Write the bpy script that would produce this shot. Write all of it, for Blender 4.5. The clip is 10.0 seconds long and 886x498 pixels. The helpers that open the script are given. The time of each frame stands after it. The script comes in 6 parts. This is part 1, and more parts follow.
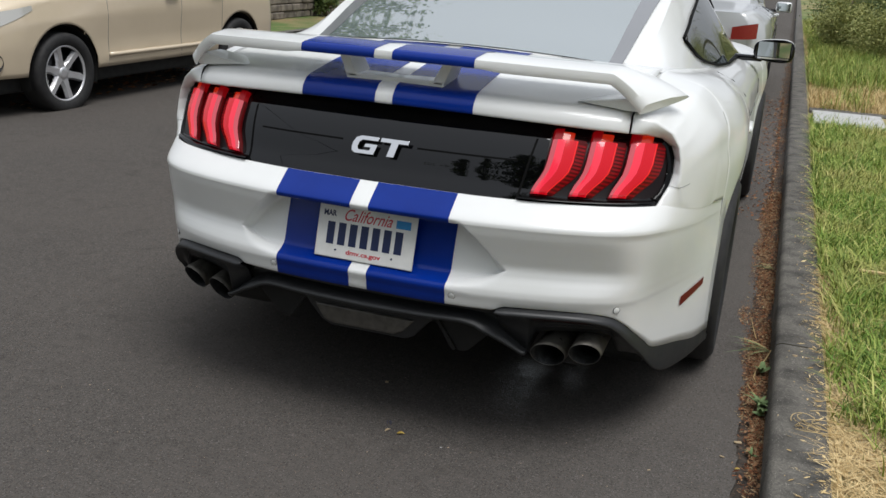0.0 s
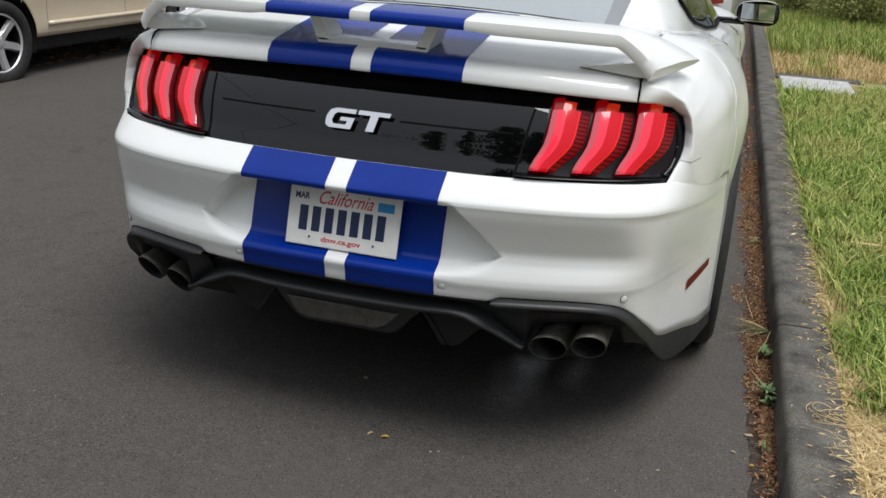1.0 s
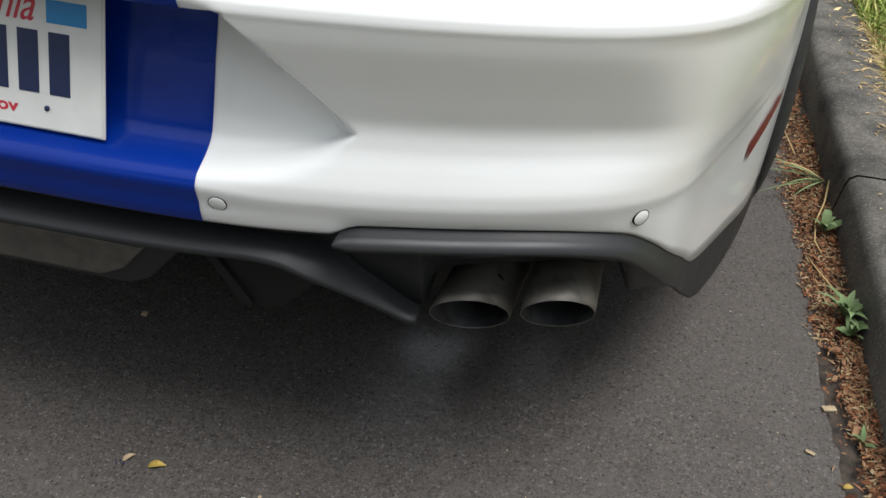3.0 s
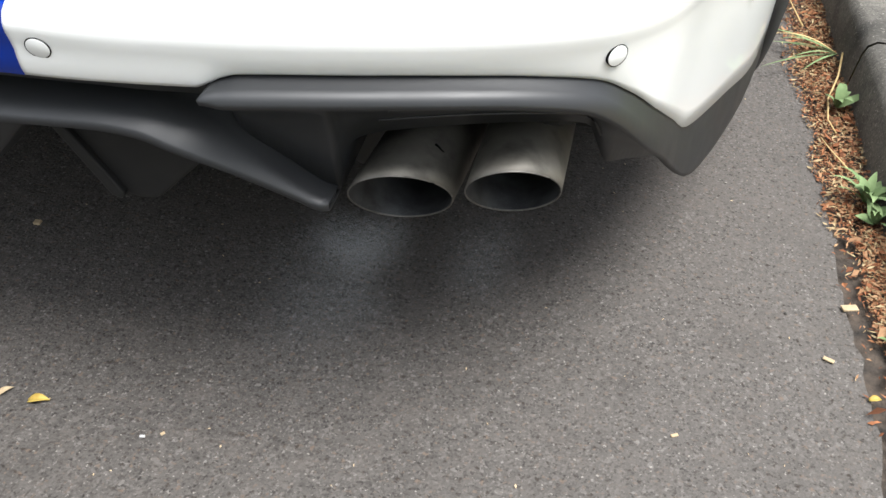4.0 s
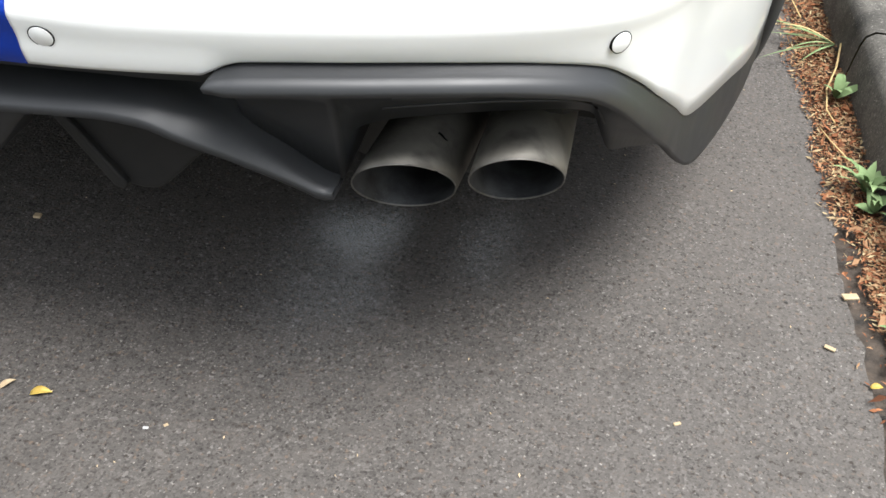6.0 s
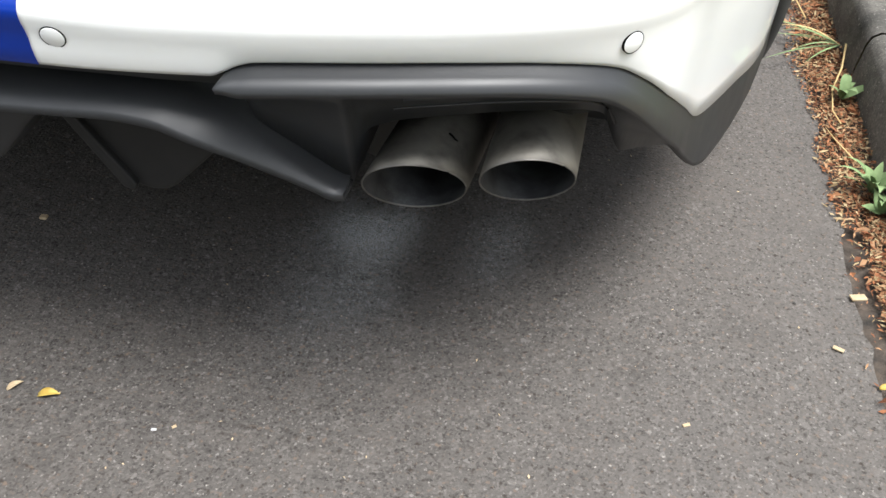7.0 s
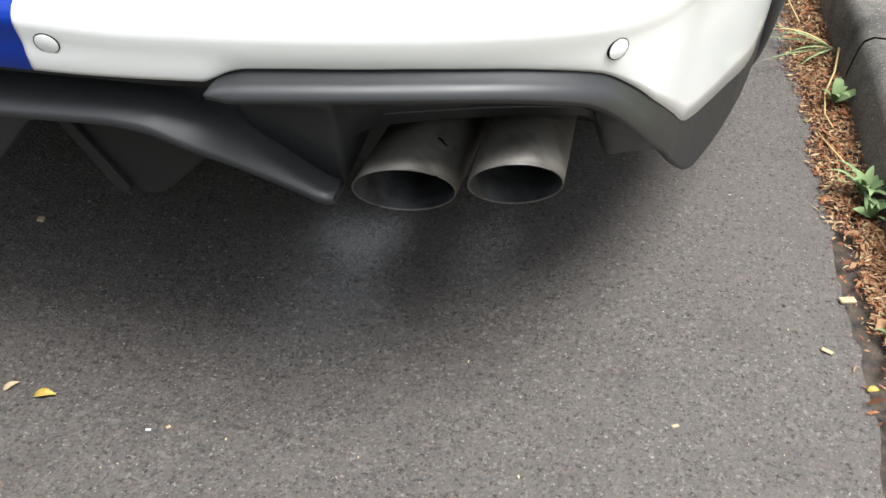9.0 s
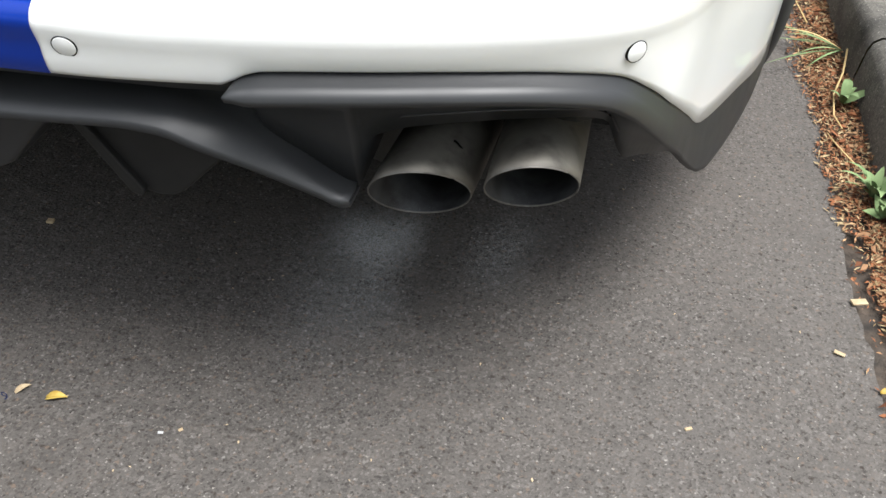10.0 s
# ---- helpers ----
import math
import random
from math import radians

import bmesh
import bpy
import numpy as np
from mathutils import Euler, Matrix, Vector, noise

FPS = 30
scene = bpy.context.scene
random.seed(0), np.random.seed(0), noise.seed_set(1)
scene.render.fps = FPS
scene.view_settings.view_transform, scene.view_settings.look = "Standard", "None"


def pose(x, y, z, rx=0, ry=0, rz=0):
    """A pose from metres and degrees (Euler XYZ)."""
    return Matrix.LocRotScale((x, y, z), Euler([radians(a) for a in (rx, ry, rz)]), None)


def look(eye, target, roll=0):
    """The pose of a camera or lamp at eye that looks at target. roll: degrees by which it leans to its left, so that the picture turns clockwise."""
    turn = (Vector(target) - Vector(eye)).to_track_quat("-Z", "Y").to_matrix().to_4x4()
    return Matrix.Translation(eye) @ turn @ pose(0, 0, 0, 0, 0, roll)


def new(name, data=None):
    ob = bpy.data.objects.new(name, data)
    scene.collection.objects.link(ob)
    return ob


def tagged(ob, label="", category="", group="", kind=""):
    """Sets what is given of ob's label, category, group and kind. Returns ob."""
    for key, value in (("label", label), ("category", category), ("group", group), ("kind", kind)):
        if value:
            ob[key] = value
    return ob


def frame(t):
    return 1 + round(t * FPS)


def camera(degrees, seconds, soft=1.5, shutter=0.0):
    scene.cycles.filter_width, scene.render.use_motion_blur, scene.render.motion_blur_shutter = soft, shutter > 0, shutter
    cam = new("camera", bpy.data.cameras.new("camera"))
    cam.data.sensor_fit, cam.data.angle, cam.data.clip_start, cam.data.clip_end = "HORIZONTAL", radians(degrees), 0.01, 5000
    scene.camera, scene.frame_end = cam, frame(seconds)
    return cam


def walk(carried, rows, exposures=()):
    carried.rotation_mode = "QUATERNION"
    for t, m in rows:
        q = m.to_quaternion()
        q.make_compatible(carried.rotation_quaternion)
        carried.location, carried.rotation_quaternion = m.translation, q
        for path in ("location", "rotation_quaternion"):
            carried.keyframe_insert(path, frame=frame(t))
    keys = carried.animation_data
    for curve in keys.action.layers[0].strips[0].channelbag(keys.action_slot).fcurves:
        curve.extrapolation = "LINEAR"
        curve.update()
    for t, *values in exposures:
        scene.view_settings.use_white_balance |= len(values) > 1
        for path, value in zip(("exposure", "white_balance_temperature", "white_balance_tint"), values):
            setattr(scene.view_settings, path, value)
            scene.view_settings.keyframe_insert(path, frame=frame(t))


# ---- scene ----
import functools

cam = camera(51.9, 10.0)
PATH = [
    (0, (1.029, -2.19, 1.386), (0.395, -0.398, 0.763), 3.4),
    (0.5, (0.95, -2.13, 1.367), (0.335, -0.332, 0.742), 3.4),
    (0.8, (0.906, -2.039, 1.346), (0.341, -0.237, 0.687), 3.5),

    (1, (0.861, -1.971, 1.334), (0.332, -0.166, 0.655), 3.4),
    (1.3, (0.819, -1.781, 1.314), (0.33, 0.014, 0.579), 2.4),

    (1.5, (0.782, -1.665, 1.278), (0.315, 0.139, 0.552), 2.1),
    (1.8, (0.74, -1.482, 1.263), (0.323, 0.32, 0.503), 2.1),

    (2, (0.723, -1.356, 1.227), (0.353, 0.442, 0.433), 2.5),
    (2.3, (0.694, -1.174, 1.202), (0.407, 0.597, 0.319), 3.9),

    (2.5, (0.665, -1.065, 1.171), (0.412, 0.702, 0.27), 4.5),
    (2.7, (0.659, -0.932, 1.115), (0.377, 0.796, 0.149), 4.3),

    (2.8, (0.655, -0.855, 1.079), (0.367, 0.838, 0.053), 4.6),
    (3, (0.655, -0.71, 1.001), (0.356, 0.906, -0.139), 4.7),
    (3.2, (0.659, -0.61, 0.946), (0.36, 0.967, -0.247), 4.3),
    (4.3, (0.699, -0.53, 0.811), (0.449, 0.989, -0.465), 3.4),
    (4.5, (0.699, -0.531, 0.812), (0.451, 0.989, -0.463), 3.5),
    (5, (0.697, -0.534, 0.813), (0.451, 0.985, -0.465), 3.5),
    (6.5, (0.682, -0.538, 0.817), (0.431, 0.981, -0.46), 3.3),
    (7, (0.678, -0.538, 0.814), (0.428, 0.982, -0.461), 3.3),
    (7.5, (0.684, -0.539, 0.816), (0.432, 0.982, -0.459), 3.3),
    (8, (0.69, -0.539, 0.819), (0.438, 0.982, -0.456), 3.3),
    (8.5, (0.694, -0.542, 0.82), (0.442, 0.98, -0.453), 3.3),
    (9, (0.69, -0.544, 0.823), (0.437, 0.978, -0.45), 3.3),
    (9.5, (0.683, -0.544, 0.824), (0.43, 0.979, -0.448), 3.3),
    (10, (0.675, -0.543, 0.823), (0.422, 0.978, -0.45), 3.3),
]
EXPOSURES = [(0.0, -0.05), (1.5, 0.04), (2.5, -0.06), (3.0, 0.32), (3.2, 0.60), (4.3, 1.52), (6.0, 1.48), (8.5, 1.48), (10.0, 1.36)]
walk(cam, [(t, look(eye, target, roll)) for t, eye, target, roll in PATH], EXPOSURES)

# ---- light: an overcast afternoon ----
world = bpy.data.worlds.new("sky")
scene.world = world
world.use_nodes = True
wn, wl = world.node_tree.nodes, world.node_tree.links
sky = wn.new("ShaderNodeTexSky")
sky.sky_type, sky.sun_disc = "NISHITA", False
sky.sun_elevation, sky.sun_rotation = radians(69), radians(121)
sky.air_density, sky.dust_density, sky.ozone_density = 1.0, 4.0, 1.0
cloud = wn.new("ShaderNodeMixRGB")
cloud.inputs[0].default_value = 0.85
# the even cloud cover, about three times brighter overhead than at the horizon
dome, height, cover = wn.new("ShaderNodeTexCoord"), wn.new("ShaderNodeSeparateXYZ"), wn.new("ShaderNodeValToRGB")
cover.color_ramp.elements[0].color, cover.color_ramp.elements[1].color = (6.4, 6.75, 7.3, 1), (13.0, 13.7, 14.8, 1)
wl.new(dome.outputs["Generated"], height.inputs[0])
wl.new(height.outputs[2], cover.inputs[0])
wl.new(cover.outputs[0], cloud.inputs[2])
wl.new(sky.outputs[0], cloud.inputs[1])
wl.new(cloud.outputs[0], wn["Background"].inputs[0])
wn["Background"].inputs[1].default_value = 0.074
sun = new("sun", bpy.data.lights.new("sun", "SUN"))
sun.data.energy, sun.data.angle, sun.data.color = 2.6, radians(32), (1.0, 0.99, 0.985)
sun.matrix_world = look((2.3, -1.4, 7.0), (0, 0, 0))


# ---- materials ----
def mat(name, base, rough=0.5, metal=0.0, coat=0.0, spec=0.5):
    m = bpy.data.materials.new(name)
    m.use_nodes = True
    b = m.node_tree.nodes["Principled BSDF"]
    b.inputs["Base Color"].default_value = (*base, 1)
    b.inputs["Roughness"].default_value = rough
    b.inputs["Metallic"].default_value = metal
    b.inputs["Coat Weight"].default_value = coat
    b.inputs["Coat Roughness"].default_value = 0.03
    b.inputs["Specular IOR Level"].default_value = spec
    return m


def noisy(m, scale, low, high, detail=6.0, into="Base Color", rough=0.55, coords="Object", at=(0.3, 0.7)):
    """Drives one input with a noise run through a ramp between two colours or values."""
    t = m.node_tree
    co, nz, rp = t.nodes.new("ShaderNodeTexCoord"), t.nodes.new("ShaderNodeTexNoise"), t.nodes.new("ShaderNodeValToRGB")
    nz.inputs["Scale"].default_value, nz.inputs["Detail"].default_value, nz.inputs["Roughness"].default_value = scale, detail, rough
    lo, hi = (low, high) if isinstance(low, tuple) else ((low,) * 3, (high,) * 3)
    rp.color_ramp.elements[0].color, rp.color_ramp.elements[1].color = (*lo, 1), (*hi, 1)
    rp.color_ramp.elements[0].position, rp.color_ramp.elements[1].position = at
    t.links.new(co.outputs[coords], nz.inputs["Vector"])
    t.links.new(nz.outputs[0], rp.inputs[0])
    t.links.new(rp.outputs[0], t.nodes["Principled BSDF"].inputs[into])
    return nz, rp


def blend(m, rp, scale, colour, at, mode="MIX", kind="noise", detail=4.0):
    """Lays a second scale of variation over the base colour."""
    t = m.node_tree
    co = t.nodes.new("ShaderNodeTexCoord")
    if kind == "noise":
        nz = t.nodes.new("ShaderNodeTexNoise")
        nz.inputs["Detail"].default_value = detail
        out = nz.outputs[0]
    else:
        nz = t.nodes.new("ShaderNodeTexVoronoi")
        out = nz.outputs["Distance"]
    nz.inputs["Scale"].default_value = scale
    mask, mix = t.nodes.new("ShaderNodeValToRGB"), t.nodes.new("ShaderNodeMixRGB")
    mask.color_ramp.elements[0].position, mask.color_ramp.elements[1].position = at
    mix.blend_type = mode
    mix.inputs[2].default_value = (*colour, 1)
    t.links.new(co.outputs["Object"], nz.inputs["Vector"])
    t.links.new(out, mask.inputs[0])
    t.links.new(mask.outputs[0], mix.inputs[0])
    t.links.new(rp.outputs[0], mix.inputs[1])
    t.links.new(mix.outputs[0], t.nodes["Principled BSDF"].inputs["Base Color"])
    return mix


def bump(m, scale, strength, distance=0.002, detail=4.0, kind="noise"):
    t = m.node_tree
    co, bp = t.nodes.new("ShaderNodeTexCoord"), t.nodes.new("ShaderNodeBump")
    nz = t.nodes.new("ShaderNodeTexNoise" if kind == "noise" else "ShaderNodeTexVoronoi")
    nz.inputs["Scale"].default_value = scale
    if kind == "noise":
        nz.inputs["Detail"].default_value = detail
    bp.inputs["Strength"].default_value, bp.inputs["Distance"].default_value = strength, distance
    t.links.new(co.outputs["Object"], nz.inputs["Vector"])
    t.links.new(nz.outputs[0], bp.inputs["Height"])
    t.links.new(bp.outputs[0], t.nodes["Principled BSDF"].inputs["Normal"])


def vary(m, low, high):
    """Base colour by a random value for each loose piece of a mesh."""
    t = m.node_tree
    g, rp = t.nodes.new("ShaderNodeNewGeometry"), t.nodes.new("ShaderNodeValToRGB")
    rp.color_ramp.elements[0].color, rp.color_ramp.elements[1].color = (*low, 1), (*high, 1)
    t.links.new(g.outputs["Random Per Island"], rp.inputs[0])
    t.links.new(rp.outputs[0], t.nodes["Principled BSDF"].inputs["Base Color"])
    return rp


white_paint = mat("white_paint", (0.78, 0.79, 0.78), 0.40, 0.0, 0.75, 0.3)
noisy(white_paint, 3.0, (0.755, 0.765, 0.75), (0.80, 0.81, 0.80), 8.0)
blue_vinyl = mat("blue_vinyl", (0.001, 0.022, 0.24), 0.25, 0.0, 0.2, 0.2)
noisy(blue_vinyl, 5.0, (0.0008, 0.020, 0.20), (0.0015, 0.027, 0.25))
white_vinyl = mat("white_vinyl", (0.80, 0.80, 0.78), 0.3, 0.0, 0.6)
gloss_black = mat("gloss_black", (0.0015, 0.0015, 0.002), 0.012, 0.0, 0.1, 0.45)
seam_black = mat("seam_black", (0.003, 0.003, 0.003), 0.7, spec=0.08)
rim_black = mat("rim_black", (0.002, 0.002, 0.0022), 0.10, spec=0.2)
seam_grey = mat("seam_grey", (0.16, 0.16, 0.16), 0.6)
plastic = mat("grey_plastic", (0.020, 0.021, 0.0225), 0.5, spec=0.44)
noisy(plastic, 9.0, 0.38, 0.52, 5.0, "Roughness")
bump(plastic, 900.0, 0.12, 0.0004)
fin_black = mat("fin_black", (0.011, 0.011, 0.0115), 0.6, spec=0.3)
noisy(fin_black, 30.0, (0.009, 0.009, 0.009), (0.014, 0.0135, 0.013))
under_black = mat("underbody_black", (0.012, 0.012, 0.012), 0.75)
noisy(under_black, 14.0, (0.005, 0.005, 0.005), (0.018, 0.017, 0.015))
rubber = mat("rubber", (0.018, 0.018, 0.019), 0.72)
noisy(rubber, 25.0, (0.008, 0.008, 0.009), (0.022, 0.021, 0.020))
alloy = mat("alloy", (0.72, 0.72, 0.73), 0.36, 0.75)
dark_alloy = mat("dark_alloy", (0.03, 0.03, 0.032), 0.35, 0.6)
chrome = mat("chrome", (0.82, 0.82, 0.83), 0.07, 1.0)
steel = mat("stainless_steel", (0.20, 0.18, 0.155), 0.62, 0.6)
nz, rp = noisy(steel, 16.0, (0.085, 0.079, 0.068), (0.19, 0.178, 0.155), 8.0)
blend(steel, rp, 38.0, (0.05, 0.046, 0.04), (0.50, 0.85))
soot = mat("soot", (0.02, 0.021, 0.023), 0.6, 0.3)
noisy(soot, 30.0, (0.01, 0.01, 0.011), (0.05, 0.052, 0.055))
def lit(name, base, glow, strength, rough=0.1, coat=0.5):
    m = mat(name, base, rough, 0.0, coat, 0.35)
    b = m.node_tree.nodes["Principled BSDF"]
    b.inputs["Emission Color"].default_value = (*glow, 1)
    b.inputs["Emission Strength"].default_value = strength
    return m


# first lens: its paler base has the reflected sky mixed into the red
lens_sky_pale = lit("lens_pale_red", (0.32, 0.065, 0.08), (1.0, 0.04, 0.07), 0.30, 0.06, 1.0)
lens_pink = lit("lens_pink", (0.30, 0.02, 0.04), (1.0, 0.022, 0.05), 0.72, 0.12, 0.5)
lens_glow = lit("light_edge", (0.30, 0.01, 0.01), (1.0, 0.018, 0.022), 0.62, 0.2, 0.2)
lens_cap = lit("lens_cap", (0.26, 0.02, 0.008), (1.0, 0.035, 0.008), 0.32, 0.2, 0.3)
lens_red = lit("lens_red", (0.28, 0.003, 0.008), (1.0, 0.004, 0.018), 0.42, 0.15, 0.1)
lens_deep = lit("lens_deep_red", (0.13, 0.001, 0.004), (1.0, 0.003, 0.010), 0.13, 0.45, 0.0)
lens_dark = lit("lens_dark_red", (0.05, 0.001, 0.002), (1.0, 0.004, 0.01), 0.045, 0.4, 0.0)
lens_dull = mat("lens_dull_red", (0.035, 0.0025, 0.0035), 0.35, 0.0, 0.0, 0.2)
lamp_black = mat("lamp_black", (0.006, 0.0015, 0.002), 0.35, 0.0, 0.0, 0.25)
reverse_lens = mat("reverse_lens", (0.13, 0.122, 0.105), 0.3, 0.0, 0.4)
noisy(reverse_lens, 40.0, (0.05, 0.046, 0.040), (0.10, 0.094, 0.082))
lens_clear = mat("lens_clear", (0.55, 0.54, 0.50), 0.12, 0.2, 1.0)
# pale base and high IOR put the sky's brightness into the glass
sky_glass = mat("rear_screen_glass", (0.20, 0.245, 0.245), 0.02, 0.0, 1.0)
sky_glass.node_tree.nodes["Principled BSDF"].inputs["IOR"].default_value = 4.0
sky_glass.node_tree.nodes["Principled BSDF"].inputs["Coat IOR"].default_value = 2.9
pillar_grey = mat("window_border", (0.20, 0.205, 0.215), 0.06, 0.0, 1.0)
glass = mat("tinted_glass", (0.012, 0.016, 0.014), 0.03, 0.0, 0.0)
mirror_glass = mat("mirror_glass", (0.42, 0.46, 0.48), 0.02, 1.0)
plate_white = mat("plate_white", (0.74, 0.74, 0.71), 0.35)
noisy(plate_white, 30.0, (0.70, 0.70, 0.67), (0.77, 0.77, 0.74))
plate_navy = mat("plate_navy", (0.012, 0.022, 0.075), 0.4)
plate_red = mat("plate_red", (0.55, 0.03, 0.05), 0.4)
sticker_blue = mat("sticker_blue", (0.02, 0.24, 0.55), 0.4)
beige_paint = mat("beige_paint", (0.40, 0.32, 0.21), 0.35, 0.05, 1.0)
noisy(beige_paint, 2.0, (0.60, 0.50, 0.355), (0.66, 0.55, 0.40))
silver_paint = mat("silver_paint", (0.60, 0.61, 0.61), 0.3, 0.35, 1.0)

asphalt = mat("asphalt", (0.08, 0.075, 0.07), 0.92, spec=0.08)
nz, rp = noisy(asphalt, 420.0, (0.060, 0.055, 0.051), (0.150, 0.138, 0.128), 3.0, at=(0.36, 0.66))
at = asphalt.node_tree
grains = rp
for size, share in ((170.0, 0.62), (360.0, 0.50)):
    co, vo, vr = at.nodes.new("ShaderNodeTexCoord"), at.nodes.new("ShaderNodeTexVoronoi"), at.nodes.new("ShaderNodeValToRGB")
    vo.inputs["Scale"].default_value = size
    vr.color_ramp.elements[0].position, vr.color_ramp.elements[1].position = 0.0, 1.0
    vr.color_ramp.elements[0].color, vr.color_ramp.elements[1].color = (0.008, 0.0075, 0.007, 1), (0.30, 0.285, 0.265, 1)
    for place, tone in ((0.13, 0.016), (0.25, 0.060), (0.74, 0.086), (0.88, 0.145)):
        el = vr.color_ramp.elements.new(place)
        el.color = (tone * 1.01, tone * 0.93, tone * 0.85, 1)
    at.links.new(co.outputs["Object"], vo.inputs["Vector"])
    at.links.new(vo.outputs["Color"], vr.inputs[0])
    mixed = at.nodes.new("ShaderNodeMixRGB")
    mixed.inputs[0].default_value = share
    at.links.new(grains.outputs[0], mixed.inputs[1])
    at.links.new(vr.outputs[0], mixed.inputs[2])
    grains = mixed
mx = blend(asphalt, grains, 1.1, (0.092, 0.083, 0.075), (0.40, 0.9), "MIX")
mx2 = blend(asphalt, mx, 9.0, (0.050, 0.046, 0.042), (0.55, 1.0), "MIX")
mx2 = blend(asphalt, mx2, 150.0, (0.030, 0.0275, 0.025), (0.61, 0.70), "MIX", detail=3.0)
mx2 = blend(asphalt, mx2, 190.0, (0.23, 0.213, 0.19), (0.65, 0.75), "MIX", detail=2.0)
mx2 = blend(asphalt, mx2, 130.0, (0.12, 0.092, 0.072), (0.60, 0.72), "MIX", detail=3.0)
# lighter towards the gutter: the brighter light there is put into the colour
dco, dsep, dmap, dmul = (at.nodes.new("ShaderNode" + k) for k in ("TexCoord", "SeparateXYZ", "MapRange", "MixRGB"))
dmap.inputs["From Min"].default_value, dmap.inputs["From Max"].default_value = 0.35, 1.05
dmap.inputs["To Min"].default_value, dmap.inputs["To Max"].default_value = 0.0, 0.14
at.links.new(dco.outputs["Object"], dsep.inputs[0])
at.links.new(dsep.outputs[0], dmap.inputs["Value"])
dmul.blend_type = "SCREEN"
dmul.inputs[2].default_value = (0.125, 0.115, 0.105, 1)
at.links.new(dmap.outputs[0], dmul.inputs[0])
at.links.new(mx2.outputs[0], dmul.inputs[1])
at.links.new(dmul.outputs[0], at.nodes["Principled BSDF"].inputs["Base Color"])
mx3 = blend(asphalt, dmul, 135.0, (0.040, 0.034, 0.029), (0.59, 0.71), "MIX", detail=3.0)
blend(asphalt, mx3, 28.0, (0.108, 0.096, 0.086), (0.50, 1.0), "MIX", detail=5.0)
bump(asphalt, 230.0, 0.9, 0.003, 3.0)
concrete = mat("kerb_concrete", (0.2, 0.185, 0.16), 0.9)
nz, rp = noisy(concrete, 150.0, (0.040, 0.037, 0.032), (0.20, 0.186, 0.16), 6.0, rough=0.8)
cm = blend(concrete, rp, 9.0, (0.030, 0.028, 0.024), (0.42, 0.72), detail=9.0)
blend(concrete, cm, 230.0, (0.34, 0.32, 0.285), (0.64, 0.72), detail=3.0)
bump(concrete, 230.0, 0.55, 0.002, 4.0)
slab_concrete = mat("slab_concrete", (0.42, 0.42, 0.41), 0.85)
noisy(slab_concrete, 14.0, (0.36, 0.36, 0.35), (0.50, 0.50, 0.49), 8.0)
soil = mat("soil", (0.16, 0.12, 0.07), 0.95)
nz, rp = noisy(soil, 2.2, (0.20, 0.19, 0.07), (0.42, 0.31, 0.17), 8.0, at=(0.4, 0.6))
blend(soil, rp, 0.5, (0.13, 0.17, 0.05), (0.42, 0.58))
bump(soil, 60.0, 0.9, 0.01, 6.0)
gutter_dirt = mat("gutter_dirt", (0.06, 0.045, 0.035), 0.95)
noisy(gutter_dirt, 40.0, (0.022, 0.019, 0.016), (0.085, 0.064, 0.048), 8.0)
bump(gutter_dirt, 90.0, 1.0, 0.006)
grass_green = mat("grass_green", (0.10, 0.16, 0.03), 0.65, spec=0.25)
rp = vary(grass_green, (0.062, 0.13, 0.019), (0.62, 0.56, 0.23))
for place, tone in ((0.30, (0.13, 0.235, 0.034)), (0.70, (0.30, 0.37, 0.075)), (0.90, (0.46, 0.47, 0.135))):
    rp.color_ramp.elements.new(place).color = (*tone, 1)
blend(grass_green, rp, 2.6, (0.44, 0.37, 0.14), (0.48, 0.85), detail=6.0)
straw = mat("straw", (0.36, 0.26, 0.12), 0.8, spec=0.15)
vary(straw, (0.40, 0.27, 0.11), (0.78, 0.62, 0.34))
dull_straw = mat("dull_straw", (0.32, 0.24, 0.13), 0.85, spec=0.12)
vary(dull_straw, (0.17, 0.11, 0.055), (0.46, 0.36, 0.21))
litter = mat("leaf_litter", (0.25, 0.11, 0.05), 0.85, spec=0.12)
rp = vary(litter, (0.055, 0.024, 0.014), (0.40, 0.25, 0.14))
for place, tone in ((0.25, (0.15, 0.062, 0.032)), (0.5, (0.30, 0.125, 0.060)), (0.75, (0.27, 0.155, 0.085))):
    rp.color_ramp.elements.new(place).color = (*tone, 1)
weed_green = mat("weed_green", (0.07, 0.15, 0.035), 0.75, spec=0.25)
noisy(weed_green, 30.0, (0.095, 0.15, 0.06), (0.20, 0.275, 0.125))
rim_steel = mat("rim_steel", (0.2, 0.19, 0.18), 0.5, 0.8)
noisy(rim_steel, 60.0, (0.10, 0.095, 0.088), (0.22, 0.21, 0.195))
leaf_yellow = mat("leaf_yellow", (0.55, 0.33, 0.04), 0.6)
noisy(leaf_yellow, 60.0, (0.30, 0.19, 0.025), (0.52, 0.38, 0.09))
chip_wood = mat("wood_chip", (0.50, 0.38, 0.22), 0.7)
noisy(chip_wood, 80.0, (0.30, 0.22, 0.125), (0.48, 0.38, 0.24))
foliage = mat("foliage", (0.06, 0.10, 0.03), 0.6)
vary(foliage, (0.045, 0.085, 0.02), (0.16, 0.21, 0.06))
bark = mat("bark", (0.12, 0.09, 0.065), 0.9)
noisy(bark, 12.0, (0.07, 0.052, 0.04), (0.19, 0.145, 0.11))
bump(bark, 20.0, 0.9, 0.02)
stone = mat("stone", (0.2, 0.18, 0.15), 0.9)
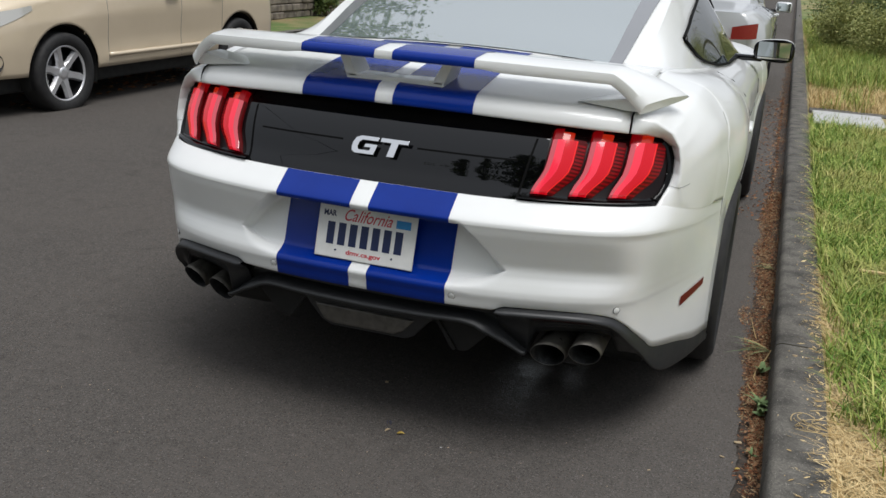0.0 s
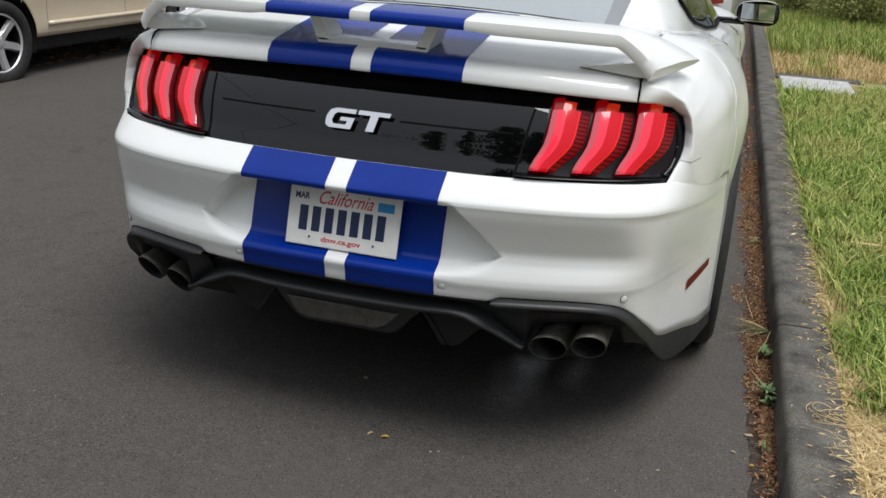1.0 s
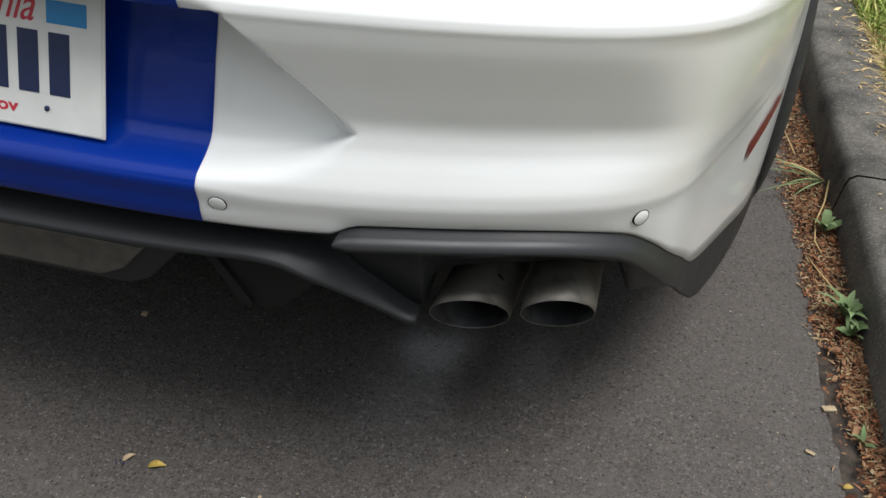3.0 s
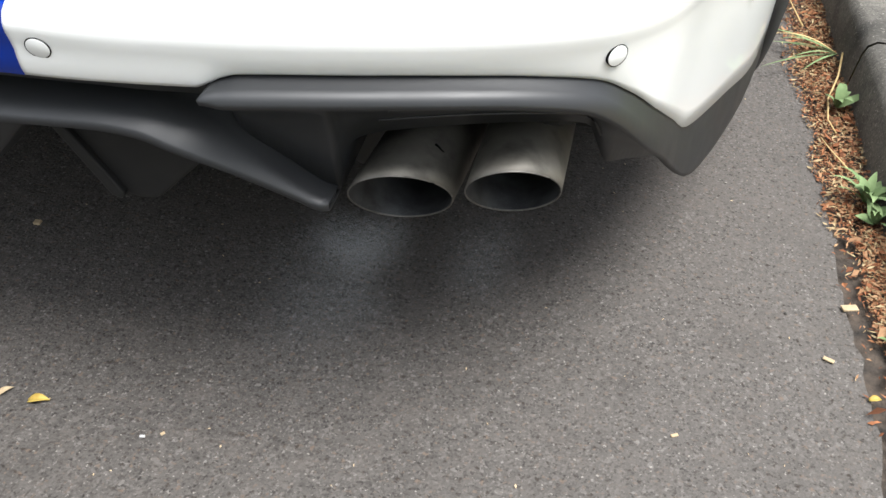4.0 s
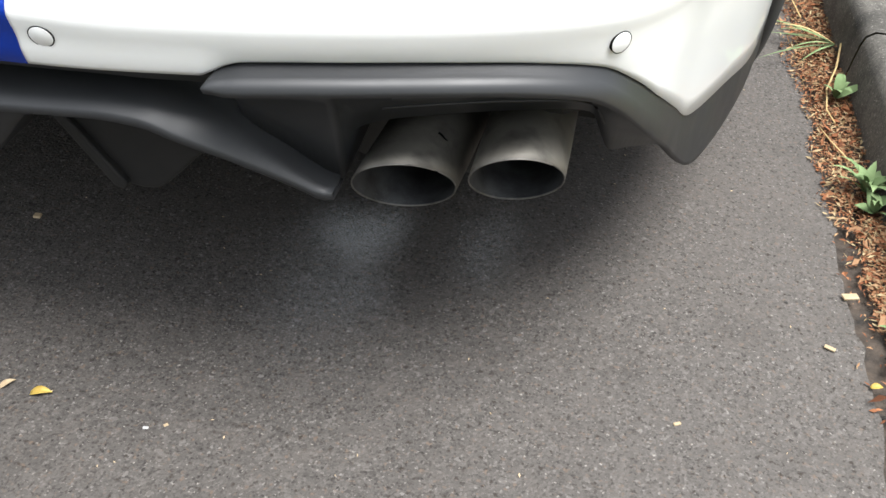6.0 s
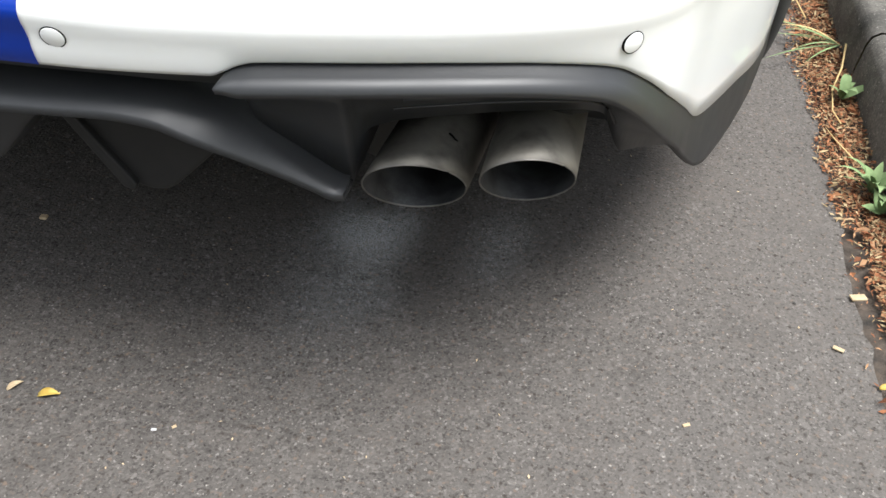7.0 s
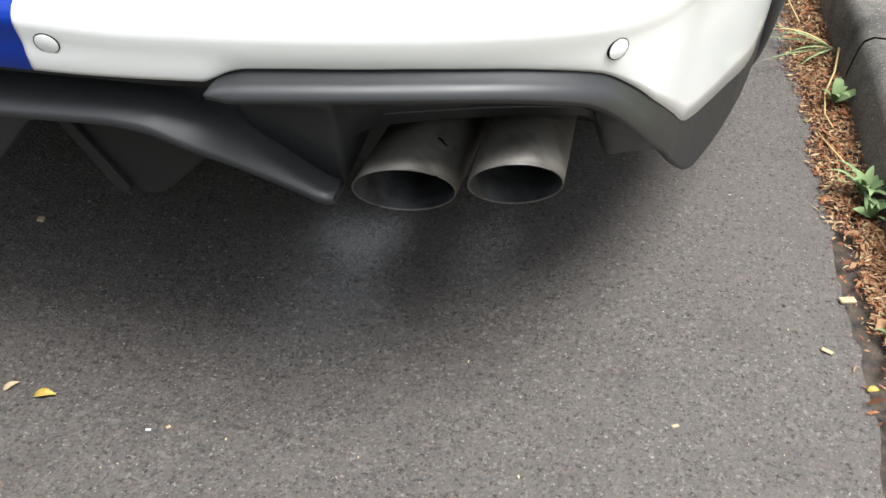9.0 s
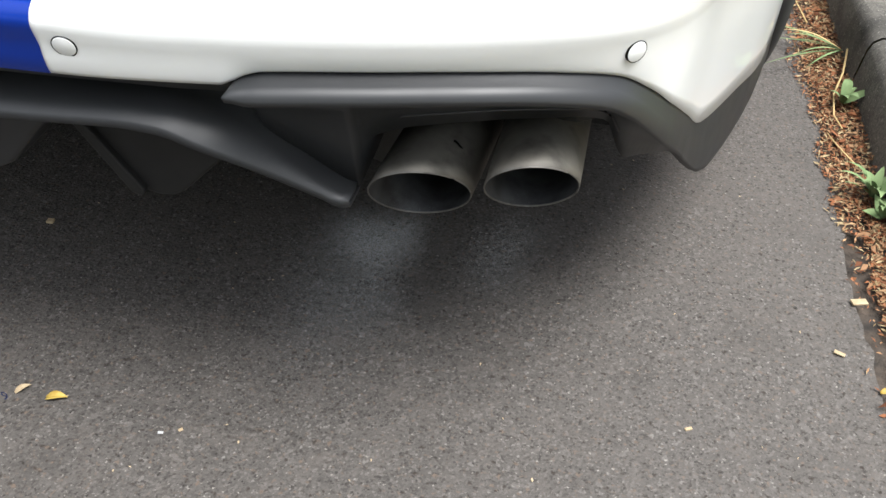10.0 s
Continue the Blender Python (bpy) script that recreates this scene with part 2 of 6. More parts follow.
noisy(stone, 6.0, (0.10, 0.085, 0.07), (0.30, 0.26, 0.21))
timber = mat("timber", (0.2, 0.13, 0.08), 0.8)
noisy(timber, 9.0, (0.12, 0.075, 0.045), (0.26, 0.17, 0.10))
siding = mat("house_siding", (0.45, 0.44, 0.40), 0.7)
noisy(siding, 3.0, (0.40, 0.39, 0.35), (0.50, 0.49, 0.45))
roofing = mat("roofing", (0.07, 0.065, 0.06), 0.9)
noisy(roofing, 20.0, (0.05, 0.047, 0.044), (0.11, 0.10, 0.095))


# ---- mesh helpers ----
def part(name, bm, material, parent=None, label="", smooth=True):
    me = bpy.data.meshes.new(name)
    bm.normal_update()
    bm.to_mesh(me)
    bm.free()
    me.materials.append(material)
    if smooth:
        for p in me.polygons:
            p.use_smooth = True
    ob = new(name, me)
    if parent:
        ob.parent = parent
    return tagged(ob, label)


def thing(name, label, category, at=(0, 0, 0), group="", kind=""):
    ob = new(name)
    ob.location = at
    ob.empty_display_size = 0.1
    return tagged(ob, label, category, group, kind)


def thick(ob, t, offset=-1.0):
    m = ob.modifiers.new("thickness", "SOLIDIFY")
    m.thickness, m.offset = t, offset
    return ob


def sharp(ob, degrees=35):
    """Keeps edges over an angle crisp on a smooth-shaded mesh."""
    bm = bmesh.new()
    bm.from_mesh(ob.data)
    for e in bm.edges:
        if len(e.link_faces) == 2 and e.calc_face_angle(0) > radians(degrees):
            e.smooth = False
    bm.to_mesh(ob.data)
    bm.free()
    return ob


def sheet(fn, us, vs, flip=False, closed=False):
    """A grid of fn(u, v)."""
    bm = bmesh.new()
    rows = [[bm.verts.new(fn(u, v)) for v in vs] for u in us]
    if closed:
        rows.append(rows[0])
    for a, b in zip(rows, rows[1:]):
        for i in range(len(vs) - 1):
            q = (a[i], b[i], b[i + 1], a[i + 1])
            try:
                bm.faces.new(q[::-1] if flip else q)
            except ValueError:
                pass
    return bm


def box(x0, x1, y0, y1, z0, z1, bevel=0.0, segs=2, bm=None):
    made = bm is None
    bm = bm or bmesh.new()
    got = bmesh.ops.create_cube(bm, size=1.0)["verts"]
    for v in got:
        v.co = Vector(((x0 + x1) / 2 + v.co.x * (x1 - x0), (y0 + y1) / 2 + v.co.y * (y1 - y0), (z0 + z1) / 2 + v.co.z * (z1 - z0)))
    if bevel and made:
        bmesh.ops.bevel(bm, geom=bm.edges[:], offset=bevel, segments=segs, affect="EDGES", profile=0.5)
    return bm


def prism(outline, depth, axis="y", at=0.0, bevel=0.0):
    """An outline in the plane across an axis, pushed along it by depth from at."""
    bm = bmesh.new()
    put = {"y": lambda a, b, d: (a, d, b), "x": lambda a, b, d: (d, a, b), "z": lambda a, b, d: (a, b, d)}[axis]
    lo = [bm.verts.new(put(a, b, at)) for a, b in outline]
    hi = [bm.verts.new(put(a, b, at + depth)) for a, b in outline]
    n = len(lo)
    bm.faces.new(lo)
    bm.faces.new(hi[::-1])
    for i in range(n):
        bm.faces.new((lo[i], hi[i], hi[(i + 1) % n], lo[(i + 1) % n]))
    bmesh.ops.recalc_face_normals(bm, faces=bm.faces[:])
    if bevel:
        bmesh.ops.bevel(bm, geom=bm.edges[:], offset=bevel, segments=2, affect="EDGES", profile=0.5)
    return bm


def lathe(profile, n=48, axis="x"):
    """A profile of (along the axis, radius) turned about the axis."""
    def fn(u, v):
        a, r = profile[v]
        c, s = r * math.cos(u), r * math.sin(u)
        return {"x": (a, c, s), "y": (c, a, s), "z": (c, s, a)}[axis]
    bm = sheet(fn, [2 * math.pi * i / n for i in range(n)], range(len(profile)), closed=True)
    bmesh.ops.recalc_face_normals(bm, faces=bm.faces[:])
    return bm


def tube(points, radius, n=8, bm=None, taper=1.0):
    bm = bm or bmesh.new()
    pts = [Vector(p) for p in points]
    rings = []
    for i, p in enumerate(pts):
        d = (pts[min(i + 1, len(pts) - 1)] - pts[max(i - 1, 0)]).normalized()
        a = d.orthogonal().normalized()
        b = d.cross(a)
        r = radius * (1 + (taper - 1) * i / max(1, len(pts) - 1))
        rings.append([bm.verts.new(p + r * (math.cos(2 * math.pi * k / n) * a + math.sin(2 * math.pi * k / n) * b)) for k in range(n)])
    for a, b in zip(rings, rings[1:]):
        for k in range(n):
            bm.faces.new((a[k], a[(k + 1) % n], b[(k + 1) % n], b[k]))
    bm.faces.new(rings[0][::-1])
    bm.faces.new(rings[-1])
    return bm


def curve(table, smooth=True):
    """A function through (x, y) rows: a monotone cubic, or straight pieces."""
    xs, ys = np.array(table, float).T
    if not smooth or len(xs) < 3:
        return lambda x: float(np.interp(x, xs, ys))
    h, d = np.diff(xs), np.diff(ys) / np.diff(xs)
    m = np.r_[d[0], [0 if d[i] * d[i + 1] <= 0 else (h[i] + h[i + 1]) * 3 / ((2 * h[i + 1] + h[i]) / d[i] + (h[i + 1] + 2 * h[i]) / d[i + 1]) / 1.0 for i in range(len(d) - 1)], d[-1]]

    def fn(x):
        x = min(max(x, xs[0]), xs[-1])
        i = min(int(np.searchsorted(xs, x, "right")) - 1, len(h) - 1)
        t = (x - xs[i]) / h[i]
        return float((1 + 2 * t) * (1 - t) ** 2 * ys[i] + t * (1 - t) ** 2 * h[i] * m[i] + t * t * (3 - 2 * t) * ys[i + 1] + t * t * (t - 1) * h[i] * m[i + 1])
    return fn


def smoothstep(a, b, x):
    t = min(max((x - a) / (b - a), 0.0), 1.0)
    return t * t * (3 - 2 * t)


def steps(a, b, n):
    return [a + (b - a) * i / n for i in range(n + 1)]


def mirrored(ob, name=None):
    """The same part on the other flank of its car: a mirrored mesh of its own."""
    me = ob.data.copy()
    me.transform(Matrix.Diagonal((-1, 1, 1, 1)))
    me.flip_normals()
    twin = new(name or ob.name, me)
    twin.parent = ob.parent
    if "label" in ob:
        twin["label"] = ob["label"]
    for m in ob.modifiers:
        n = twin.modifiers.new(m.name, m.type)
        n.thickness, n.offset = m.thickness, m.offset
    return twin


# ---- ground and street ----
KERB_X, KERB_TOP, KERB_BACK = 1.165, 0.110, 1.325
FAR_KERB = -6.75
ROAD_Z = lambda x: -0.042 * max(0.0, -1.2 - x)


def ragged(y):
    """The worn edge of the asphalt along the gutter."""
    return 1.080 + 0.022 * noise.noise((0, y * 2.1, 3.0)) + 0.014 * noise.noise((0, y * 9.0, 7.0)) + 0.009 * noise.noise((0, y * 31.0, 2.0))


bm = sheet(lambda u, v: (u, v, -0.30), [-160, FAR_KERB - 0.2, 1.3, 160], [-160, -20, 0, 20, 60, 400])
ground = tagged(part("ground", bm, soil, smooth=False), "bare earth under street and verges", "ground", kind="structure")
ys = [-60, -20, -8, -4] + steps(-3, 3.5, 260) + steps(3.6, 12, 80) + [20, 30, 60, 120, 300]
bm = sheet(lambda u, v: (FAR_KERB + (ragged(v) - FAR_KERB) * u, v, ROAD_Z(FAR_KERB + (ragged(v) - FAR_KERB) * u)), steps(0, 1, 24), ys)
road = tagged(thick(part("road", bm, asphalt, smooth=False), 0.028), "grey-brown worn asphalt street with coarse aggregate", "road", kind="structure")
bm = sheet(lambda u, v: (u, v, -0.012 + 0.01 * noise.noise((u * 14, v * 14, 0)) + 0.012 * smoothstep(1.08, 1.17, u)), steps(1.0, 1.18, 6), steps(-4, 4, 160) + steps(4.2, 30, 60) + [60, 120])
tagged(part("gutter", bm, gutter_dirt), "dark gutter filled with damp dirt and leaf crumbs", "gutter", kind="structure")


def kerb_run(name, x0, x1, top, joints, label, face=1):
    k = thing(name, label, "kerb", kind="structure")
    for a, b in zip(joints, joints[1:]):
        n = max(4, int((b - a) / 0.04)) if b < 6 and a > -2 else max(3, int((b - a) / 0.6))
        prof = [(x0 - 0.012 * face, -0.05), (x0 - 0.002 * face, top - 0.028), (x0 + 0.004 * face, top - 0.010), (x0 + 0.018 * face, top), (x1 - 0.01 * face, top + 0.002), (x1, top - 0.004), (x1, -0.05)]
        gap = 0.004

        def fn(u, v):
            x, z = prof[v]
            rough = (0.0016 * noise.noise((u * 7, x * 9, z * 9)) + 0.0005 * noise.noise((u * 19, x * 30, z * 30))) * smoothstep(2.6, 1.4, u)
            chip = 0.012 * max(0.0, noise.noise((u * 6.0, 1.7, 4.0)) - 0.35) * smoothstep(5.0, 3.0, u) if v in (2, 3) else 0.0
            end = 0.006 if (u - a < 0.008 or b - u < 0.008) and 0 < v < 6 else 0.0
            return (x + rough + chip * face, u, z + rough - chip * 0.6 - end)
        seg = part("kerb_stone", sheet(fn, steps(a + gap, b - gap, n), range(7), flip=face < 0), concrete, k)
        sharp(seg, 50)
    return k


kerb_run("kerb", KERB_X, KERB_BACK, KERB_TOP, [-6, -3.4, -1.05, 1.10, 3.3, 4.9, 6.3, 7.3, 10.5, 14, 18, 24, 40, 80], "weathered grey concrete kerb with chipped rounded edge")
kerb_run("kerb", FAR_KERB, FAR_KERB - 0.16, KERB_TOP - 0.16, [-30, -10, 0, 5, 10, 15, 20, 30, 60, 120], "grey concrete kerb across the street", -1)


def verge_z(x, y):
    rise = 0.10 + 0.012 * noise.noise((x * 1.3, y * 1.3, 0)) + 0.01 * noise.noise((x * 5, y * 5, 2))
    return rise + 0.012 * smoothstep(1.33, 1.6, x) + 0.25 * smoothstep(3.0, 14.0, x)


bm = sheet(lambda u, v: (u, v, verge_z(u, v)), [1.325, 1.37, 1.42, 1.5, 1.6, 1.75, 1.9, 2.1, 2.4, 2.8, 3.3, 4, 6, 9, 14, 40], [-60, -20, -6] + steps(-3, 6, 90) + steps(6.5, 30, 40) + [45, 80, 160])
tagged(part("verge", bm, soil), "dry straw-coloured verge soil beside the kerb", "verge", kind="structure")
bm = sheet(lambda u, v: (u, v, -0.06 + 0.02 * noise.noise((u * 0.7, v * 0.7, 0)) + 0.5 * smoothstep(-9, -30, u)), [-80, -30, -20, -14, -11, -9, -8.2, -7.6, FAR_KERB - 0.15], steps(-40, 60, 70) + [100, 200])
lawn_mat = mat("far_lawn", (0.13, 0.18, 0.05), 0.9)
nz, rp = noisy(lawn_mat, 0.7, (0.10, 0.16, 0.035), (0.30, 0.23, 0.11), 8.0, at=(0.45, 0.62))
bump(lawn_mat, 40, 1.0, 0.03)
tagged(part("far_verge", bm, lawn_mat), "patchy green and straw lawn across the street", "lawn", kind="structure")

# concrete walkway across the verge
walkway = thing("walkway", "pale grey concrete walkway slab crossing the verge", "walkway", kind="structure")
bm = box(1.36, 1.97, 6.40, 7.24, 0.05, 0.135, 0.012)
part("slab", bm, slab_concrete, walkway, smooth=False)
part("edging", box(1.335, 2.12, 7.25, 7.48, 0.05, 0.128, 0.012), concrete, walkway, smooth=False)

# ---- the white coupe ----
coupe = thing("coupe", "white sports coupe with blue racing stripes, parked at the kerb", "car")
PLAN = curve([(0, 0), (0.15, 0.002), (0.27, 0.008), (0.4, 0.028), (0.5, 0.052), (0.6, 0.086), (0.70, 0.138), (0.75, 0.195), (0.796, 0.315), (0.84, 0.44), (0.90, 0.63), (0.93, 0.76)])
PLAN_TOP = curve([(0, 0), (0.27, 0.009), (0.43, 0.031), (0.6, 0.074), (0.70, 0.120), (0.76, 0.172), (0.80, 0.235), (0.835, 0.335), (0.868, 0.46), (0.897, 0.62), (0.921, 0.76), (0.93, 0.82)])
EDGE_W = curve([(0, 0.4445), (0.390, 0.4442), (0.400, 0.448), (0.412, 0.4540), (0.424, 0.4568), (0.475, 0.458), (0.534, 0.458), (0.62, 0.4548), (0.664, 0.4498), (0.701, 0.440), (0.727, 0.420), (0.758, 0.3815), (0.779, 0.344), (0.797, 0.309), (0.806, 0.301), (0.83, 0.288), (0.86, 0.272), (0.90, 0.245), (0.93, 0.235)])
EDGE_T = curve([(0, 0.444), (0.39, 0.4435), (0.406, 0.4425), (0.418, 0.440), (0.478, 0.441), (0.537, 0.4409), (0.623, 0.4373), (0.667, 0.431), (0.695, 0.4225), (0.716, 0.407), (0.739, 0.378), (0.769, 0.327), (0.796, 0.265), (0.816, 0.226), (0.836, 0.205), (0.865, 0.197), (0.93, 0.198)])
OUT = [(0.0, 0.034), (0.10, 0.028), (0.45, 0.020), (0.470, 0.0155), (0.488, 0.0105), (0.502, 0.0115), (0.522, 0.0195), (0.545, 0.0315), (0.566, 0.0365), (0.60, 0.027), (0.66, 0.006), (0.676, 0.002), (0.684, 0.000), (0.691, 0.001), (0.700, 0.007), (0.722, 0.030), (0.746, 0.056), (0.752, 0.064)]
INN = [(0.0, 0.034), (0.10, 0.028), (0.45, 0.020), (0.470, 0.017), (0.492, 0.010), (0.502, 0.014), (0.516, 0.040), (0.530, 0.056), (0.556, 0.064), (0.60, 0.074), (0.655, 0.088), (0.668, 0.080), (0.680, 0.006), (0.691, 0.001), (0.700, 0.007), (0.722, 0.030), (0.746, 0.056), (0.752, 0.064)]
N_OUT = len(OUT)


def scoop_edge(z):
    if z > 0.556:
        return 0.282 + 0.122 * min(max((0.684 - z) / 0.128, 0.0), 1.0)
    return 0.404 - 0.115 * min((0.556 - z) / 0.05, 1.0)


def side_top(x):
    """Height of the bumper cover's upper seam, which drops behind the lamp."""
    return 0.752 - 0.08 * smoothstep(0.78, 0.95, x)


SOFT = [[curve([(i, row[k]) for i, row in enumerate(rows)]) for k in (0, 1)] for rows in (OUT, INN)]


@functools.lru_cache(None)
def profile_at(v):
    """Height and depth of both profiles at row v, rounded from row to row."""
    return tuple((z(v), y(v)) for z, y in SOFT)


def bumper_at(x, v, lift=0.0):
    """A point of the bumper cover: x across, v a row of the profile; lift: metres off the surface."""
    ax = abs(x)
    (oz, oy), (iz, iy) = profile_at(v)
    soft = 0.012 + 0.05 * smoothstep(0.56, 0.52, oz)
    w = smoothstep(scoop_edge(oz) + soft, scoop_edge(oz) - soft, ax)
    z, y = oz * (1 - w) + iz * w, oy * (1 - w) + iy * w
    low = EDGE_W(ax)
    if v < 3:
        z = low + (0.470 - low) * (v / 3.0)
        y = 0.017 + 0.006 * (1 - v / 3.0) ** 2
    top = side_top(ax)
    if z > 0.6:
        z = 0.6 + (z - 0.6) * (top - 0.6) / 0.152
    fade = 1 - 0.55 * smoothstep(0.72, 0.9, ax)
    if 0.488 < oz <= 0.684:
        flat = smoothstep(0.64, 0.80, ax) * smoothstep(0.488, 0.52, oz) * smoothstep(0.686, 0.66, oz)
        y = y * (1 - flat) + 0.008 * flat
    if oz > 0.684:
        fade *= 1 - 0.8 * smoothstep(0.76, 0.88, ax)
    up = smoothstep(0.42, 0.70, z)
    n = Vector((math.copysign(min(1.0, 1.6 * max(0.0, ax - 0.62) / 0.2), x), -1, 0)).normalized()
    return Vector((x, PLAN(ax) * (1 - up) + PLAN_TOP(ax) * up + y * fade, z)) + n * lift


half = steps(0, 0.262, 8) + steps(0.27, 0.30, 4) + steps(0.302, 0.425, 60) + steps(0.43, 0.68, 18) + steps(0.69, 0.84, 26) + steps(0.85, 0.93, 8)
across = [-x for x in half[:0:-1]] + half
rows = [0, 0.4, 1, 2, 3] + [i + k / 10 for i in range(3, N_OUT - 1) for k in range(1, 11) if 6 <= i <= 12 or k in (3, 7, 10)]
cover = thick(part("bumper_cover", sheet(bumper_at, across, rows), white_paint, coupe, "white painted rear bumper cover with plate recess"), 0.003)
sharp(cover, 65)


def strip(x0, x1, v0, v1, material, name, label, lift=0.0012, cols=6, fn=bumper_at):
    vs = sorted(set([v0, v1] + [v for v in rows if v0 < v < v1]))
    ob = part(name, sheet(lambda u, v: fn(u, v, lift), steps(x0, x1, cols), vs), material, coupe, label)
    return sharp(ob, 32)


V_TOP = N_OUT - 1
strip(-0.268, -0.032, 0.05, V_TOP, blue_vinyl, "stripe", "royal blue vinyl stripe on the bumper")
strip(0.024, 0.258, 0.05, V_TOP, blue_vinyl, "stripe", "royal blue vinyl stripe on the bumper")

# parking sensors
for sx in (-0.709, -0.280, 0.278, 0.709):
    c = bumper_at(sx, 3.15 if abs(sx) < 0.5 else 2.55)
    v0 = 3.15 if abs(sx) < 0.5 else 2.55
    n = (bumper_at(sx + 0.009, v0) - bumper_at(sx - 0.009, v0)).cross(bumper_at(sx, v0 + 0.12) - bumper_at(sx, v0 - 0.12)).normalized()
    m = Matrix.Translation(c + n * (0.0 if abs(sx) < 0.5 else 0.0014)) @ n.to_track_quat("-Y", "Z").to_matrix().to_4x4()
    for nm, pr, mt in (("sensor_ring", [(-0.0010, 0.0), (-0.0010, 0.0102), (0.004, 0.0102)], seam_black), ("sensor", [(-0.0014, 0.0), (-0.0013, 0.0090), (-0.0011, 0.0093), (0.004, 0.0093)], white_paint)):
        bm = lathe(pr, 36, "y")
        bmesh.ops.transform(bm, matrix=m, verts=bm.verts)
        part(nm, bm, mt, coupe, "black ring round a parking sensor" if mt is seam_black else "round white parking sensor")

# dark lower diffuser between the exhausts
LIP = curve([(0, 0.388), (0.2, 0.391), (0.29, 0.394), (0.33, 0.389), (0.358, 0.376), (0.416, 0.348), (0.457, 0.326), (0.474, 0.317), (0.49, 0.319)])
CAVE = curve([(0.30, 0.43), (0.38, 0.40), (0.41, 0.372), (0.44, 0.350), (0.470, 0.326), (0.484, 0.317), (0.487, 0.340), (0.490, 0.360), (0.502, 0.373), (0.535, 0.380), (0.60, 0.383), (0.66, 0.380), (0.697, 0.370), (0.709, 0.343), (0.719, 0.322), (0.739, 0.3145), (0.767, 0.2946), (0.79, 0.258), (0.816, 0.214), (0.84, 0.195), (0.87, 0.189), (0.93, 0.190)])


def diffuser_at(x, v):
    ax = abs(x)
    z1 = LIP(ax)
    e = smoothstep(0.33, 0.46, ax)
    top = 0.4455 * (1 - e) + (CAVE(ax) + 0.012) * e if ax > 0.33 else 0.4455
    h = max(top - z1, 0.004)
    near = [(top, 0.036), (top - 0.26 * h, 0.039), (top - 0.34 * h, 0.092), (z1 + h * 0.44, 0.104), (z1 + h * 0.30, 0.080), (z1 + 0.007, 0.034)]
    tail = [(top, 0.102), (top - 0.2 * h, 0.098), (top - 0.4 * h, 0.088), (z1 + h * 0.42, 0.072), (z1 + h * 0.26, 0.056), (z1 + 0.005, 0.042)]
    prof = [(p[0] * (1 - e) + q[0] * e, p[1] * (1 - e) + q[1] * e) for p, q in zip(near, tail)]
    prof += [(z1 - 0.001, 0.032 + 0.010 * e), (z1 - 0.006, 0.040 + 0.006 * e), (z1 - 0.007, 0.07), (z1 + 0.004, 0.16), (z1 + 0.01, 0.40)]
    z, y = prof[v]
    return (x, PLAN(ax) + y, z)


xs = steps(-0.482, 0.482, 120)
diffuser = thick(part("diffuser", sheet(diffuser_at, xs, range(11), flip=True), plastic, coupe, "dark grey plastic diffuser lip"), 0.004)

# exhaust surrounds


def surround_at(x, v):
    w, t, c = EDGE_W(x), EDGE_T(x), CAVE(x)
    c = min(c, t - 0.004)
    s = smoothstep(0.80, 0.76, x)
    k = smoothstep(0.80, 0.72, x)
    prof = [(w + 0.006, 0.032), (w - 0.0015, 0.028), (w * 0.45 + t * 0.55 + 0.002 * k, 0.018 - 0.005 * k), (t + 0.003 + 0.001 * k, 0.011 - 0.013 * k), (t - 0.003, 0.013 - 0.011 * k), (t * 0.8 + c * 0.2 - 0.003, 0.03 + 0.008 * s), (t * 0.4 + c * 0.6, 0.035 + 0.022 * s), (c, 0.04 + 0.032 * s), (c - 0.002, 0.05 + 0.04 * s), (c + 0.004, 0.12 + 0.06 * s), (c + 0.012, 0.16 + 0.12 * s)]
    z, y = prof[v]
    fade = 1 - 0.55 * smoothstep(0.72, 0.9, x)
    return (x, PLAN(x) + y * fade, z)


xs = steps(0.401, 0.43, 8) + steps(0.435, 0.475, 5) + steps(0.48, 0.53, 14) + steps(0.54, 0.68, 12) + steps(0.685, 0.83, 30) + steps(0.84, 0.93, 6)
sur = thick(part("exhaust_surround", sheet(surround_at, xs, range(11), flip=True), plastic, coupe, "dark grey plastic exhaust surround"), 0.004)
mirrored(sur)
for k, (a, b) in ((5.75, (0.53, 0.70)), (6.3, (0.52, 0.71))):
    pts = []
    for x in steps(a, b, 24):
        p, q = Vector(surround_at(x, int(k))), Vector(surround_at(x, int(k) + 1))
        pts.append(p.lerp(q, k - int(k)))
    mirrored(part("moulding_line", tube(pts, 0.0014, 6), plastic, coupe, "fine moulded rib in the exhaust surround"))
# red reflector bar tucked under the surround
for s in (-1, 1):
    part("reflector_bar", sheet(lambda u, v: (s * u, PLAN(u) + 0.0145 + 0.013 * v, EDGE_T(u) - 0.007 - 0.009 * v), steps(0.50, 0.64, 16), [0, 0.5, 1], flip=s < 0), lens_dull, coupe, "dark red reflector strip")

